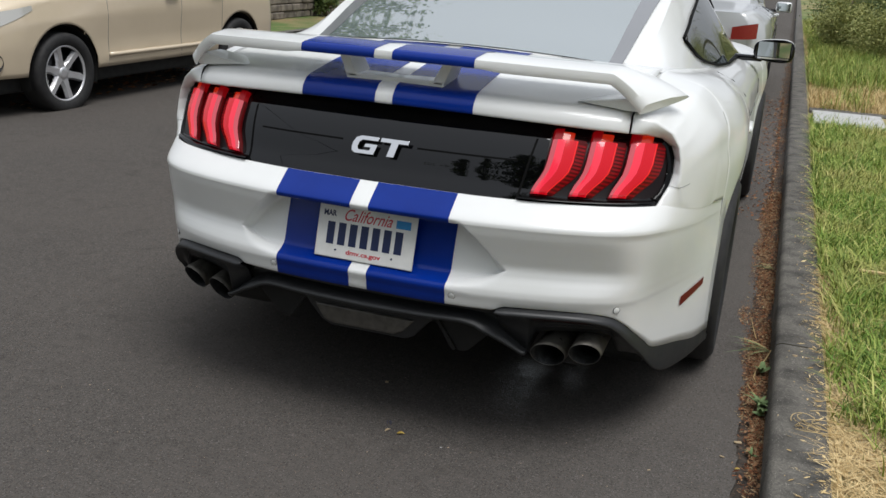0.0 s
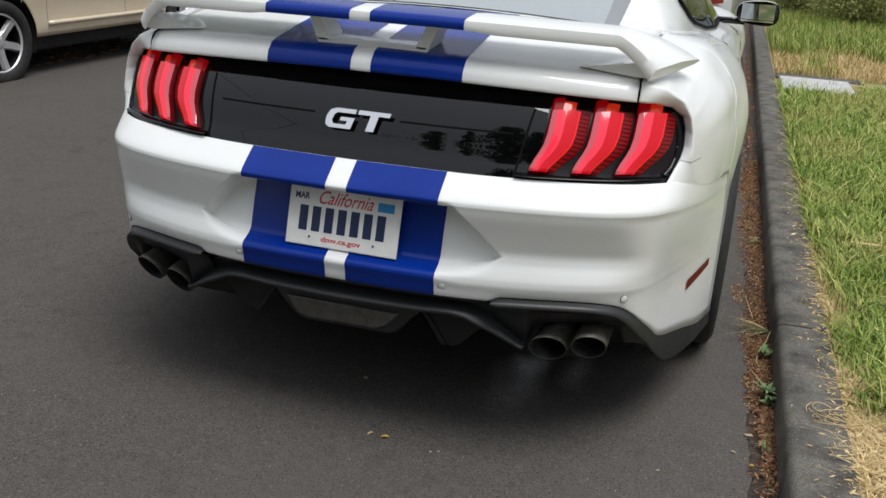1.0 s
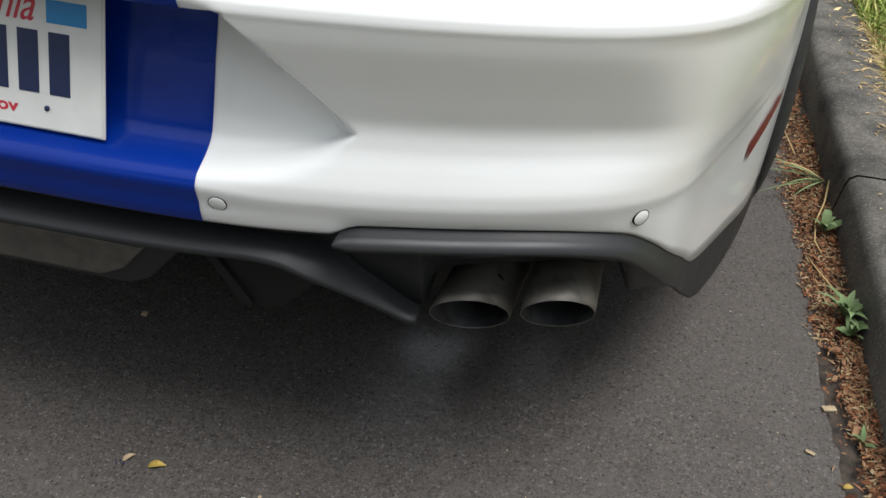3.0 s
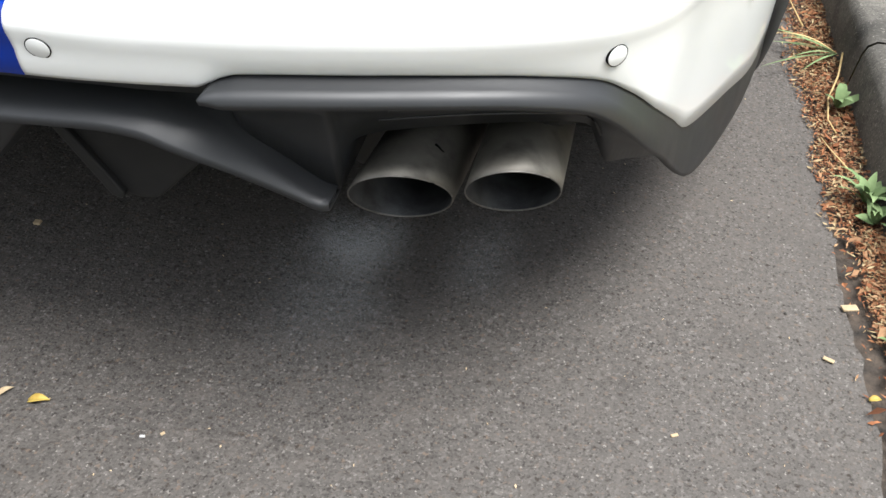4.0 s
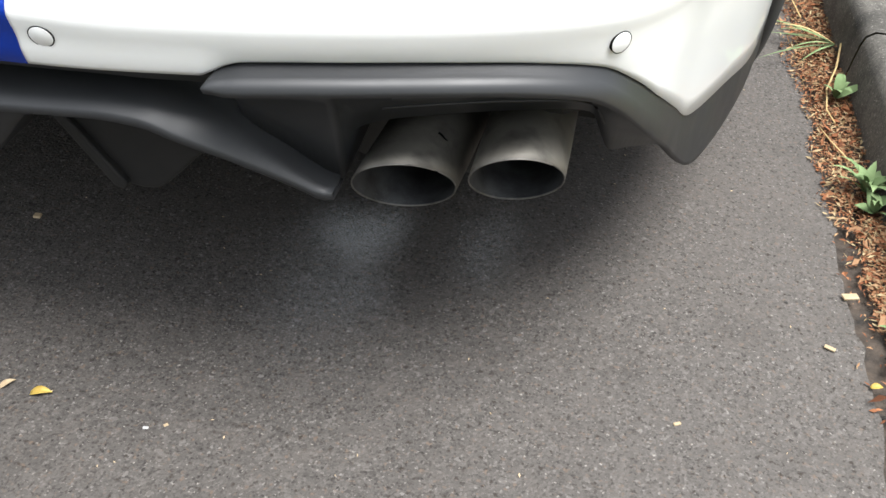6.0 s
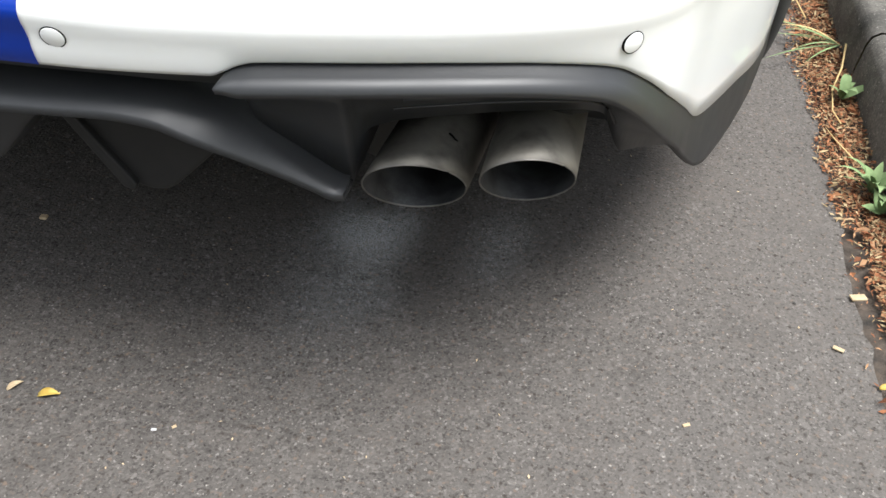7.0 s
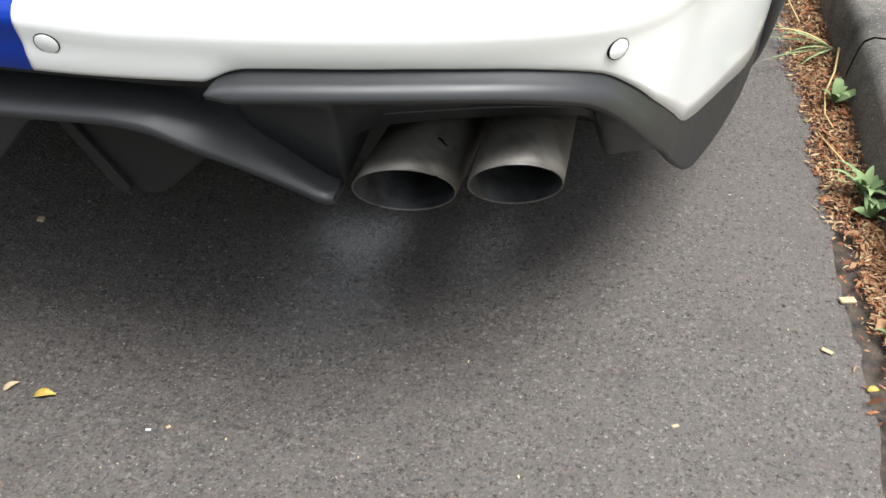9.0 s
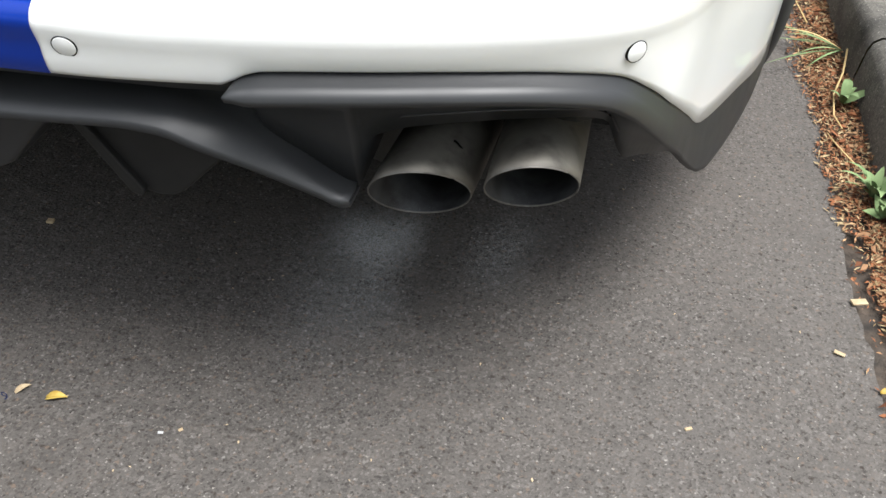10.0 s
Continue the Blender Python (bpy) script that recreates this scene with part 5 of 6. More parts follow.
def sedan():
    """Built tail at y = 0, nose to +y."""
    car = thing("sedan", "silver-white sedan parked ahead along the kerb", "car", (-0.03, 6.95, 0))
    st = [
        (0.0, [(0.66, 0.30), (0.70, 0.45), (0.71, 0.62), (0.70, 0.78), (0.67, 0.92), (0.60, 0.99)]),
        (0.20, [(0.83, 0.28), (0.86, 0.45), (0.87, 0.62), (0.86, 0.78), (0.82, 0.93), (0.70, 1.02)]),
        (0.95, [(0.89, 0.26), (0.91, 0.42), (0.915, 0.62), (0.91, 0.80), (0.87, 0.94), (0.72, 1.03)]),
        (2.3, [(0.87, 0.26), (0.90, 0.42), (0.895, 0.62), (0.91, 0.80), (0.88, 0.92), (0.76, 0.98)]),
        (3.7, [(0.89, 0.26), (0.91, 0.42), (0.915, 0.60), (0.90, 0.76), (0.84, 0.86), (0.66, 0.91)]),
        (4.4, [(0.80, 0.26), (0.83, 0.40), (0.83, 0.54), (0.80, 0.64), (0.73, 0.72), (0.55, 0.77)]),
        (4.65, [(0.5, 0.28), (0.55, 0.40), (0.55, 0.50), (0.53, 0.58), (0.48, 0.64), (0.36, 0.68)]),
    ]
    at, fns = shell(st, (0.98, 3.68), 0.36, 0.325, 0.26)
    sd = thick(part("body_side", sheet(at, steps(0, 0.62, 10)[:-1] + steps(0.62, 1.34, 36)[:-1] + steps(1.34, 3.32, 16)[:-1] + steps(3.32, 4.04, 36)[:-1] + steps(4.04, 4.65, 10), steps(0, 1, 14)), silver_paint, car, "silver body side"), 0.004)
    mirrored(sd)
    end_cap(fns, 0.0, -0.07, car, silver_paint, "tail", "silver tail and bumper", False)
    end_cap(fns, 4.65, 0.05, car, silver_paint, "front_end", "silver front end", True)
    top = curve([(0.0, 1.00), (0.5, 1.05), (0.75, 1.08), (1.3, 1.33), (1.8, 1.44), (2.4, 1.45), (2.8, 1.38), (3.4, 1.02), (4.0, 0.92), (4.65, 0.69)])
    tw = curve([(0.0, 0.60), (0.5, 0.70), (0.75, 0.66), (1.3, 0.58), (1.8, 0.55), (2.4, 0.55), (2.8, 0.57), (3.4, 0.68), (4.0, 0.62), (4.65, 0.36)])
    part("upper_body", sheet(lambda u, v: (u * tw(v), v, top(v) - 0.03 * u * u), steps(-1, 1, 14), steps(0, 4.65, 50)), silver_paint, car, "silver roof, boot lid and bonnet")

    def cab(y, v):
        return Vector((tw(y) * (1 - v) + fns[5][0](y) * v, y, (top(y) - 0.03) * (1 - v) + fns[5][1](y) * v))
    c = part("cabin_side", sheet(cab, steps(0.0, 4.65, 40), steps(0, 1, 5)), silver_paint, car, "silver cabin pillars")
    mirrored(c)
    for y0, y1 in ((1.25, 1.95), (2.02, 2.95)):
        g = part("side_window", sheet(lambda y, v: cab(y, 0.12 + 0.80 * v) + Vector((0.005, 0, 0.002)), steps(y0, y1, 8), steps(0, 1, 4)), glass, car, "dark side window")
        mirrored(g)
    part("rear_window", sheet(lambda u, v: (u * tw(v) * 0.88, v, top(v) - 0.03 * u * u + 0.006), steps(-1, 1, 12), steps(0.80, 1.42, 10)), glass, car, "rear window")
    part("windscreen", sheet(lambda u, v: (u * tw(v) * 0.9, v, top(v) - 0.03 * u * u + 0.006), steps(-1, 1, 12), steps(2.72, 3.35, 10)), glass, car, "windscreen")
    for s in (-1, 1):
        def lampf(u, v):
            p = along([(0.55, -0.075), (0.61, -0.062), (0.66, -0.045), (0.71, -0.015), (0.75, 0.025), (0.775, 0.055)], 5 * u)
            return (s * (p[0] + 0.012), p[1] - 0.012, 0.75 + (0.14 - 0.03 * (1 - u) ** 2) * v + 0.012 * u)
        part("tail_lamp", sheet(lampf, steps(0, 1, 12), steps(0, 1, 5), flip=s < 0), lens_dark_red_plain, car, "red tail lamp")
        m = part("door_mirror", box(-0.09, 0.09, -0.05, 0.05, -0.06, 0.06, 0.03, 3), silver_paint, car, "silver door mirror")
        m.matrix_local = Matrix.Translation((s * 0.96, 2.78, 0.97))
        part("mirror_face", box(-0.075, 0.075, -0.056, -0.048, -0.045, 0.045, 0.003), mirror_glass, m, smooth=False)
        part("mirror_arm", box(-0.16 if s > 0 else 0.05, -0.05 if s > 0 else 0.16, -0.02, 0.02, -0.06, -0.03, 0.006), under_black, m, smooth=False)
        for y0 in (1.55, 2.45):
            q = at(y0, 0.80)
            hd = part("door_handle", box(-0.018, 0.018, -0.09, 0.09, -0.014, 0.014, 0.008), silver_paint, car, "silver door handle")
            hd.matrix_local = Matrix.Translation((s * (q.x + 0.018), y0, q.z))
        for y0 in (1.45, 2.0, 3.05):
            part("shut_line", tube([(s * p.x, p.y, p.z) for p in (at(y0, v) for v in steps(0.02, 0.98, 10))], 0.004, 5), seam_black, car, "dark door shut line")
    for y in (0.98, 3.68):
        wheel("wheel", car, 0.80, y, 0.325, 0.21, 7, 0.205, alloy, 1)
        wheel("wheel", car, -0.80, y, 0.325, 0.21, 7, 0.205, alloy, -1)
    part("underside", box(-0.76, 0.76, 0.2, 4.4, 0.20, 0.36, 0.03), under_black, car, "dark underbody", smooth=False)
    car.matrix_basis = Matrix.Translation((-0.03, 6.95, 0))


lens_dark_red_plain = mat("lens_red_unlit", (0.24, 0.005, 0.009), 0.2, 0.0, 0.6)
sedan()


# ---- plants ----
def blades(name, spots, height, width, material, label, category, seed, segs=2, lean=0.7, lie=0.0):
    """Grass: one tapered, bent blade at each spot, all in one mesh."""
    rng = np.random.default_rng(seed)
    n = len(spots)
    p = np.asarray(spots, float)
    az = rng.uniform(0, 2 * np.pi, n)
    h = height * rng.uniform(0.45, 1.25, n)
    w = width * rng.uniform(0.6, 1.4, n)
    out = np.stack([np.cos(az), np.sin(az), 0 * az], 1)
    acr = np.stack([-np.sin(az), np.cos(az), 0 * az], 1)
    ln = lean * rng.uniform(0.2, 1.3, n)
    verts, faces = [], []
    vs = []
    for k in range(segs + 1):
        t = k / segs
        up = h * (t - 0.25 * ln * t * t) * (1 - lie)
        side = h * ln * t ** 1.7 + lie * h * t
        c = p + out * side[:, None] + np.array([0, 0, 1.0]) * up[:, None]
        if k < segs:
            hw = (w * (1 - 0.55 * t) / 2)[:, None]
            vs += [c - acr * hw, c + acr * hw]
        else:
            vs += [c]
    per = 2 * segs + 1
    allv = np.stack(vs, 1).reshape(-1, 3)
    base = np.arange(n) * per
    quads = []
    for k in range(segs - 1):
        quads.append(np.stack([base + 2 * k, base + 2 * k + 1, base + 2 * k + 3, base + 2 * k + 2], 1))
    tri = np.stack([base + 2 * segs - 2, base + 2 * segs - 1, base + 2 * segs], 1)
    me = bpy.data.meshes.new(name)
    me.from_pydata(allv.tolist(), [], [q for arr in quads for q in arr.tolist()] + tri.tolist())
    me.materials.append(material)
    return tagged(new(name, me), label, category, kind="stuff")


def dry(x, y):
    """0 in lush grass, 1 in dead straw: bare along the kerb and in patches."""
    n = 0.55 * noise.noise((x * 1.1, y * 0.8, 5.0)) + 0.45 * noise.noise((x * 3.0, y * 2.4, 9.0))
    d = n * 1.3 + 0.9 * smoothstep(0.62, 0.42, y) * smoothstep(-1.4, -0.8, y) + 0.5 * smoothstep(1.46, 1.34, x) - 0.12
    d += 0.8 * smoothstep(7.0, 7.4, y) * smoothstep(9.6, 8.4, y)
    return d


rng = random.Random(4)
near_green, near_straw, far_green, far_straw = [], [], [], []
for _ in range(130000):
    y = rng.uniform(-1.0, 5.0) if rng.random() < 0.75 else rng.uniform(5.0, 7.0)
    x = 1.335 + rng.random() ** 1.3 * (1.3 if y < 5 else 1.6)
    if 1.36 < x < 2.0 and 6.42 < y < 7.5 and rng.random() < 0.93:
        continue
    d = dry(x, y) + rng.gauss(0, 0.26)
    if d < 0.16:
        near_green.append((x, y, verge_z(x, y) - 0.004))
    elif rng.random() < 0.75:
        near_straw.append((x, y, verge_z(x, y) - 0.002))
for _ in range(90000):
    y = rng.uniform(7.4, 24.0)
    x = 1.34 + rng.random() * (2.0 + 0.28 * (y - 7))
    if dry(x, y) + rng.gauss(0, 0.2) < 0.22:
        far_green.append((x, y, verge_z(x, y)))
    else:
        far_straw.append((x, y, verge_z(x, y)))
wide_green, wide_straw = [], []
for _ in range(90000):
    y, x = rng.uniform(-4.0, 8.0), 2.2 + 4.0 * rng.random()
    if rng.random() > smoothstep(2.2, 2.7, x) or (6.3 < y < 7.5 and x < 2.2):
        continue
    (wide_green if dry(x, y) + rng.gauss(0, 0.2) < 0.12 else wide_straw).append((x, y, verge_z(x, y) - 0.004))
for _ in range(24000):
    y, x = rng.uniform(-4.0, -0.9), 1.335 + 1.3 * rng.random()
    (wide_green if dry(x, y) + rng.gauss(0, 0.2) < 0.12 else wide_straw).append((x, y, verge_z(x, y) - 0.004))
blades("lawn_grass", wide_green, 0.085, 0.008, grass_green, "green grass further up the verge", "grass", 31, 2)
blades("dry_grass", wide_straw, 0.06, 0.006, straw, "dead straw grass further up the verge", "dry grass", 32, 2, 1.2, 0.4)
blades("lawn_grass", near_green[: len(near_green) * 3 // 4], 0.062, 0.0042, grass_green, "short green verge grass with mown tips", "grass", 1, 3, 1.0)
blades("lawn_grass", near_green[len(near_green) * 3 // 4:], 0.105, 0.0058, grass_green, "longer untidy green blades in the verge", "grass", 41, 3, 1.3)
blades("dry_grass", near_straw, 0.055, 0.0035, straw, "flattened straw-coloured dead grass", "dry grass", 2, 2, 1.2, 0.55)
blades("tall_grass", far_green, 0.20, 0.008, grass_green, "taller rough grass along the verge", "grass", 3, 2)
blades("dry_grass", far_straw, 0.10, 0.006, straw, "dry tufted grass along the verge", "dry grass", 4, 2)


def flakes(name, spots, size, material, label, category, seed, flat=0.6, long=1.6):
    """Small curled leaf scraps, each a folded diamond."""
    r = np.random.default_rng(seed)
    n = len(spots)
    p = np.asarray(spots, float)
    az, tilt = r.uniform(0, 2 * np.pi, n), r.normal(0, flat, n)
    s = size * r.uniform(0.4, 1.5, n)
    ux = np.stack([np.cos(az), np.sin(az), 0.5 * np.sin(tilt)], 1)
    uy = np.stack([-np.sin(az), np.cos(az), 0.6 * np.sin(tilt * 1.7)], 1)
    lo = (s * long)[:, None]
    wi = (s * r.uniform(0.25, 0.7, n))[:, None]
    k = (s * r.uniform(0.0, 0.5, n))[:, None] * np.array([0, 0, 1.0])
    v = np.stack([p - ux * lo, p - uy * wi + k, p + ux * lo, p + uy * wi + k], 1).reshape(-1, 3)
    v[:, 2] = np.maximum(v[:, 2], np.repeat(p[:, 2], 4) - 0.002)
    b = np.arange(n) * 4
    f = np.concatenate([np.stack([b, b + 1, b + 2], 1), np.stack([b, b + 2, b + 3], 1)])
    me = bpy.data.meshes.new(name)
    me.from_pydata(v.tolist(), [], f.tolist())
    me.materials.append(material)
    return tagged(new(name, me), label, category, kind="stuff")


spots, pale = [], []
for _ in range(60000):
    y = rng.uniform(-1.0, 4.0) if rng.random() < 0.8 else rng.uniform(4.0, 14.0)
    u = rng.betavariate(1.9, 1.5)
    x = ragged(y) - 0.012 - 0.03 * smoothstep(0.95, 1.35, y) + 0.024 * noise.noise((0, y * 3.3, 8.0)) + 0.012 * noise.noise((0, y * 14.0, 3.0)) + u * (0.10 + 0.03 * smoothstep(0.95, 1.35, y))
    if x > 1.168 or (y < 0.62 and x < ragged(y) + 0.030 and rng.random() < 0.85):
        continue
    if noise.noise((x * 9, y * 2.2, 1.0)) + 0.62 + (0.25 if 0.45 < y < 1.7 else 0) < rng.random() * 0.9:
        continue
    (pale if rng.random() < 0.17 else spots).append((x, y, 0.003 + 0.012 * rng.random() * u))
flakes("leaf_litter", spots[: len(spots) // 9], 0.0048, litter, "larger curled brown dead leaves in the gutter", "leaf litter", 15, 1.0, 1.3)
flakes("leaf_litter", spots[len(spots) // 9:], 0.0024, litter, "drift of rust-brown dead leaf scraps in the gutter", "leaf litter", 5)
big = [(rng.uniform(1.085, 1.155), rng.uniform(0.0, 1.9), 0.010) for _ in range(80)]
flakes("dead_leaf", big, 0.0062, litter, "single larger orange-brown dead leaves on the litter", "leaf litter", 25, 0.5, 1.4)
flakes("straw_bits", pale, 0.0026, dull_straw, "pale straw scraps among the leaf litter", "leaf litter", 6, 0.5, 2.6)
spots = [(x, rng.uniform(4, 12), ROAD_Z(x) + 0.004) for x in (FAR_KERB + 0.05 + rng.random() ** 2 * 1.5 for _ in range(2500))]
flakes("leaf_litter", spots, 0.02, litter, "brown leaf scraps along the far kerb", "leaf litter", 7)
spots = [(1.175 + 0.15 * rng.random() ** 0.6, rng.uniform(-0.6, 4.0), KERB_TOP + 0.003) for _ in range(110)]
flakes("straw_bits", spots, 0.0036, straw, "pale chaff and straw scraps on the kerb", "litter", 26, 0.25, 1.8)
spots = [(1.30 + 0.05 * rng.random() - 0.09 * rng.random() ** 3, rng.uniform(-0.8, 4.5), KERB_TOP + 0.004) for _ in range(800)]
flakes("straw_bits", spots, 0.0044, straw, "dead grass trimmings along the kerb's back", "litter", 27, 0.35, 2.4)
spots = [(ragged(y) + 0.02 - 0.42 * rng.random() ** 2.2, y, 0.004) for y in (rng.uniform(3.2, 9.0) for _ in range(1700))]
flakes("leaf_litter", spots, 0.0085, litter, "orange-brown leaf scraps blown along the gutter", "leaf litter", 28, 0.4, 1.4)
# grit and chips on the asphalt
spots = [(rng.uniform(-1.5, 1.05), rng.uniform(-0.6, 1.6), 0.0015) for _ in range(420)]
flakes("grit", spots, 0.0016, chip_wood, "pale grit and chaff on the asphalt", "grit", 8, 0.3, 1.3)
spots = [(rng.uniform(-2.5, 1.0), rng.uniform(-0.8, 2.5), 0.0015) for _ in range(260)]
dark_grit = mat("dark_grit", (0.02, 0.018, 0.016), 0.9)
noisy(dark_grit, 50.0, (0.012, 0.011, 0.01), (0.035, 0.03, 0.026))
flakes("grit", spots, 0.0024, dark_grit, "dark crumbs of tar on the asphalt", "grit", 9, 0.3, 1.0)


def leaf_blade(length, width, bend, segs=6, fold=0.25):
    def fn(u, v):
        t = u / segs
        w = width * math.sin(math.pi * min(1.0, 0.08 + 0.92 * t) ** 0.8) * (1.0 if u < segs else 0.15)
        return (length * t * math.cos(bend * t * 0.6), v * w / 2, length * bend * 0.45 * math.sin(math.pi * t * 0.8) + abs(v) * fold * w)
    return sheet(fn, range(segs + 1), [-1, -0.5, 0, 0.5, 1])


def weed(at, leaves, length, width, label, seed, spread=(0.2, 0.9)):
    r = random.Random(seed)
    w = thing("weed", label, "weed", at, "weeds along the gutter")
    for k in range(leaves):
        bm = leaf_blade(length * r.uniform(0.6, 1.15), width * r.uniform(0.7, 1.2), r.uniform(*spread), 7, r.uniform(0.05, 0.2))
        ob = part("leaf", bm, weed_green, w)
        ob.rotation_euler = (r.uniform(-0.3, 0.3), -r.uniform(0.12, 0.62), 2 * math.pi * k / leaves + r.uniform(-0.4, 0.4))
    return w


weed((1.136, 0.717, 0.014), 18, 0.074, 0.0155, "broad-leaved green weed rosette in the gutter", 1)
weed((1.143, 0.665, 0.012), 7, 0.046, 0.016, "pale broad-leaved weed in the gutter", 5)
weed((1.130, 1.010, 0.014), 7, 0.056, 0.0155, "small broad-leaved green weed in the gutter", 2)
weed((1.125, 0.40, 0.003), 4, 0.032, 0.010, "tiny narrow-leaved weed in the gutter", 3)


def tuft(at, n, length, label, seed, width=0.004):
    r = random.Random(seed)
    t = thing("grass_tuft", label, "grass tuft", at, "grass tufts at the kerb foot")
    for k in range(n):
        ob = part("blade", leaf_blade(length * r.uniform(0.6, 1.3), width, r.uniform(0.1, 0.5), 7, 0.1), weed_green if r.random() < 0.88 else straw, t)
        ob.rotation_euler = (0, -r.uniform(0.0, 0.16), math.pi + r.uniform(-0.28, 0.32) + (0.9 if k % 4 == 0 else 0.0))
    return t


tuft((1.155, 1.225, 0.016), 9, 0.17, "thin green grass tuft growing from the kerb foot", 7, 0.005)
tuft((1.150, 2.3, 0.004), 10, 0.10, "thin dry grass tuft growing from the kerb foot", 8)


twig = thing("dry_twig", "thin pale dry stalk lying across the leaf litter", "twig", (0, 0, 0))
part("stalk", tube([(1.158, 1.20, 0.030), (1.140, 1.11, 0.024), (1.115, 1.03, 0.018), (1.108, 0.96, 0.014), (1.118, 0.92, 0.012)], 0.0022, 6, None, 0.5), straw, twig)
part("stalk", tube([(1.10, 1.34, 0.014), (1.085, 1.44, 0.018), (1.075, 1.55, 0.014)], 0.0016, 6, None, 0.5), straw, twig)
part("stalk", tube([(1.125, 0.80, 0.014), (1.098, 0.86, 0.016), (1.090, 0.90, 0.012)], 0.0014, 6, None, 0.5), straw, twig)


def fallen_leaf(at, length, width, material, turn, label, name="fallen_leaf"):
    ob = tagged(part(name, leaf_blade(length, width, 0.35, 6, 0.3), material, None), label, "leaf", "fallen leaves")
    thick(ob, 0.0006)
    ob.matrix_basis = Matrix.Translation(at) @ Matrix.Rotation(turn, 4, "Z")
    return ob


fallen_leaf((0.121, 0.058, 0.001), 0.026, 0.012, leaf_yellow, 0.25, "small fallen yellow leaf on the asphalt")
fallen_leaf((0.083, 0.057, 0.001), 0.020, 0.008, chip_wood, 0.9, "small pale dry leaf on the asphalt")
fallen_leaf((1.085, 0.30, 0.004), 0.016, 0.009, leaf_yellow, 0.2, "small fallen yellow leaf in the gutter")


def chip(at, a, b, h, turn, material, label):
    bm = box(-a / 2, a / 2, -b / 2, b / 2, 0, h, min(a, b, h) * 0.18, 1)
    ob = tagged(part("wood_chip", bm, material, None, smooth=False), label, "wood chip", "chips on the ground")
    ob.matrix_basis = Matrix.Translation(at) @ Matrix.Rotation(turn, 4, "Z")


chip((1.084, 0.467, 0.003), 0.022, 0.011, 0.003, 0.3, chip_wood, "pale splinter of wood in the gutter")
chip((-0.044, 0.358, 0.0), 0.010, 0.009, 0.004, 0.1, chip_wood, "small brown square chip under the bumper")
chip((0.269, 0.043, 0.0), 0.006, 0.003, 0.0015, 0.2, slab_concrete, "tiny white chip on the asphalt")
chip((0.289, 0.052, 0.0), 0.005, 0.0035, 0.0015, 0.8, chip_wood, "tiny pale chip on the asphalt")
chip((0.854, 0.190, 0.0), 0.009, 0.004, 0.002, 0.5, chip_wood, "tiny pale chip on the asphalt")
chip((1.045, 0.36, 0.002), 0.014, 0.006, 0.002, -0.4, chip_wood, "pale sliver of wood by the gutter")
chip((1.23, 0.99, KERB_TOP), 0.016, 0.008, 0.003, 0.2, chip_wood, "pale wood chip on the kerb")
chip((1.60, 2.03, verge_z(1.6, 2.03) + 0.03), 0.24, 0.02, 0.012, 0.05, straw, "short straw-coloured stick on the grass")
# dry stems looping over the kerb
stems = thing("straw_wisp", "curled dry grass stems lying on the kerb", "dry stems")
r2 = random.Random(11)
for k in range(9):
    a0, rad = r2.uniform(0, 6), r2.uniform(0.03, 0.07)
    cx, cy = 1.30 + r2.uniform(-0.03, 0.04), 0.48 + r2.uniform(-0.06, 0.06)
    part("stem", tube([(cx + rad * (1 + 0.4 * t) * math.cos(a0 + 2.4 * t), cy + rad * math.sin(a0 + 2.4 * t), KERB_TOP + 0.004 + 0.012 * math.sin(3 * t)) for t in steps(0, 1, 10)], 0.0011, 5), straw, stems)


def leaf_cloud(name, centre, size, count, leaf, parent, seed, material=None, hollow=0.4):
    """Many small leaves in uneven clumps."""
    r = np.random.default_rng(seed)
    hubs = r.normal(0, 1, (max(6, count // 90), 3))
    hubs /= np.linalg.norm(hubs, axis=1)[:, None]
    hubs *= r.uniform(hollow, 1.0, len(hubs))[:, None] * np.array(size) * r.uniform(0.75, 1.1, (len(hubs), 1))
    pick = hubs[r.integers(0, len(hubs), count)]
    p = pick + r.normal(0, 0.17, (count, 3)) * np.array(size)
    a = r.normal(0, 1, (count, 3))
    a /= np.linalg.norm(a, axis=1)[:, None]
    b = np.cross(a, r.normal(0, 1, (count, 3)))
    b /= np.linalg.norm(b, axis=1)[:, None] + 1e-9
    s = leaf * r.uniform(0.6, 1.4, (count, 1))
    v = np.stack([p - a * s, p + b * s * 0.45, p + a * s, p - b * s * 0.45], 1).reshape(-1, 3)
    k = np.arange(count) * 4
    me = bpy.data.meshes.new(name)
    me.from_pydata(v.tolist(), [], np.stack([k, k + 1, k + 2, k + 3], 1).tolist())
    me.materials.append(material or foliage)
    ob = new(name, me)
    ob.parent = parent
    ob.location = centre
    return ob


def tree(at, height, spread, seed, label, count=9000, leaf=0.09):
    t = thing("tree", label, "tree", at, "trees along the street")
    r = random.Random(seed)
    bm = tube([(0, 0, 0), (0.05, 0.02, height * 0.25), (-0.06, 0.05, height * 0.5), (0.02, 0, height * 0.8)], 0.035 * height * 0.6, 10, None, 0.25)
    part("trunk", bm, bark, t, "brown bark trunk")
    for k in range(7):
        a, z = k * 2.4 + r.random(), height * r.uniform(0.3, 0.6)
        tip = (spread * 0.75 * math.cos(a), spread * 0.75 * math.sin(a), z + height * 0.22)
        part("limb", tube([(0, 0, z), (tip[0] * 0.4, tip[1] * 0.4, z + height * 0.06), tip], 0.012 * height * 0.6, 6, None, 0.3), bark, t)
    leaf_cloud("crown", (0, 0, height * 0.66), (spread, spread, height * 0.36), count, leaf, t, seed)
    return t


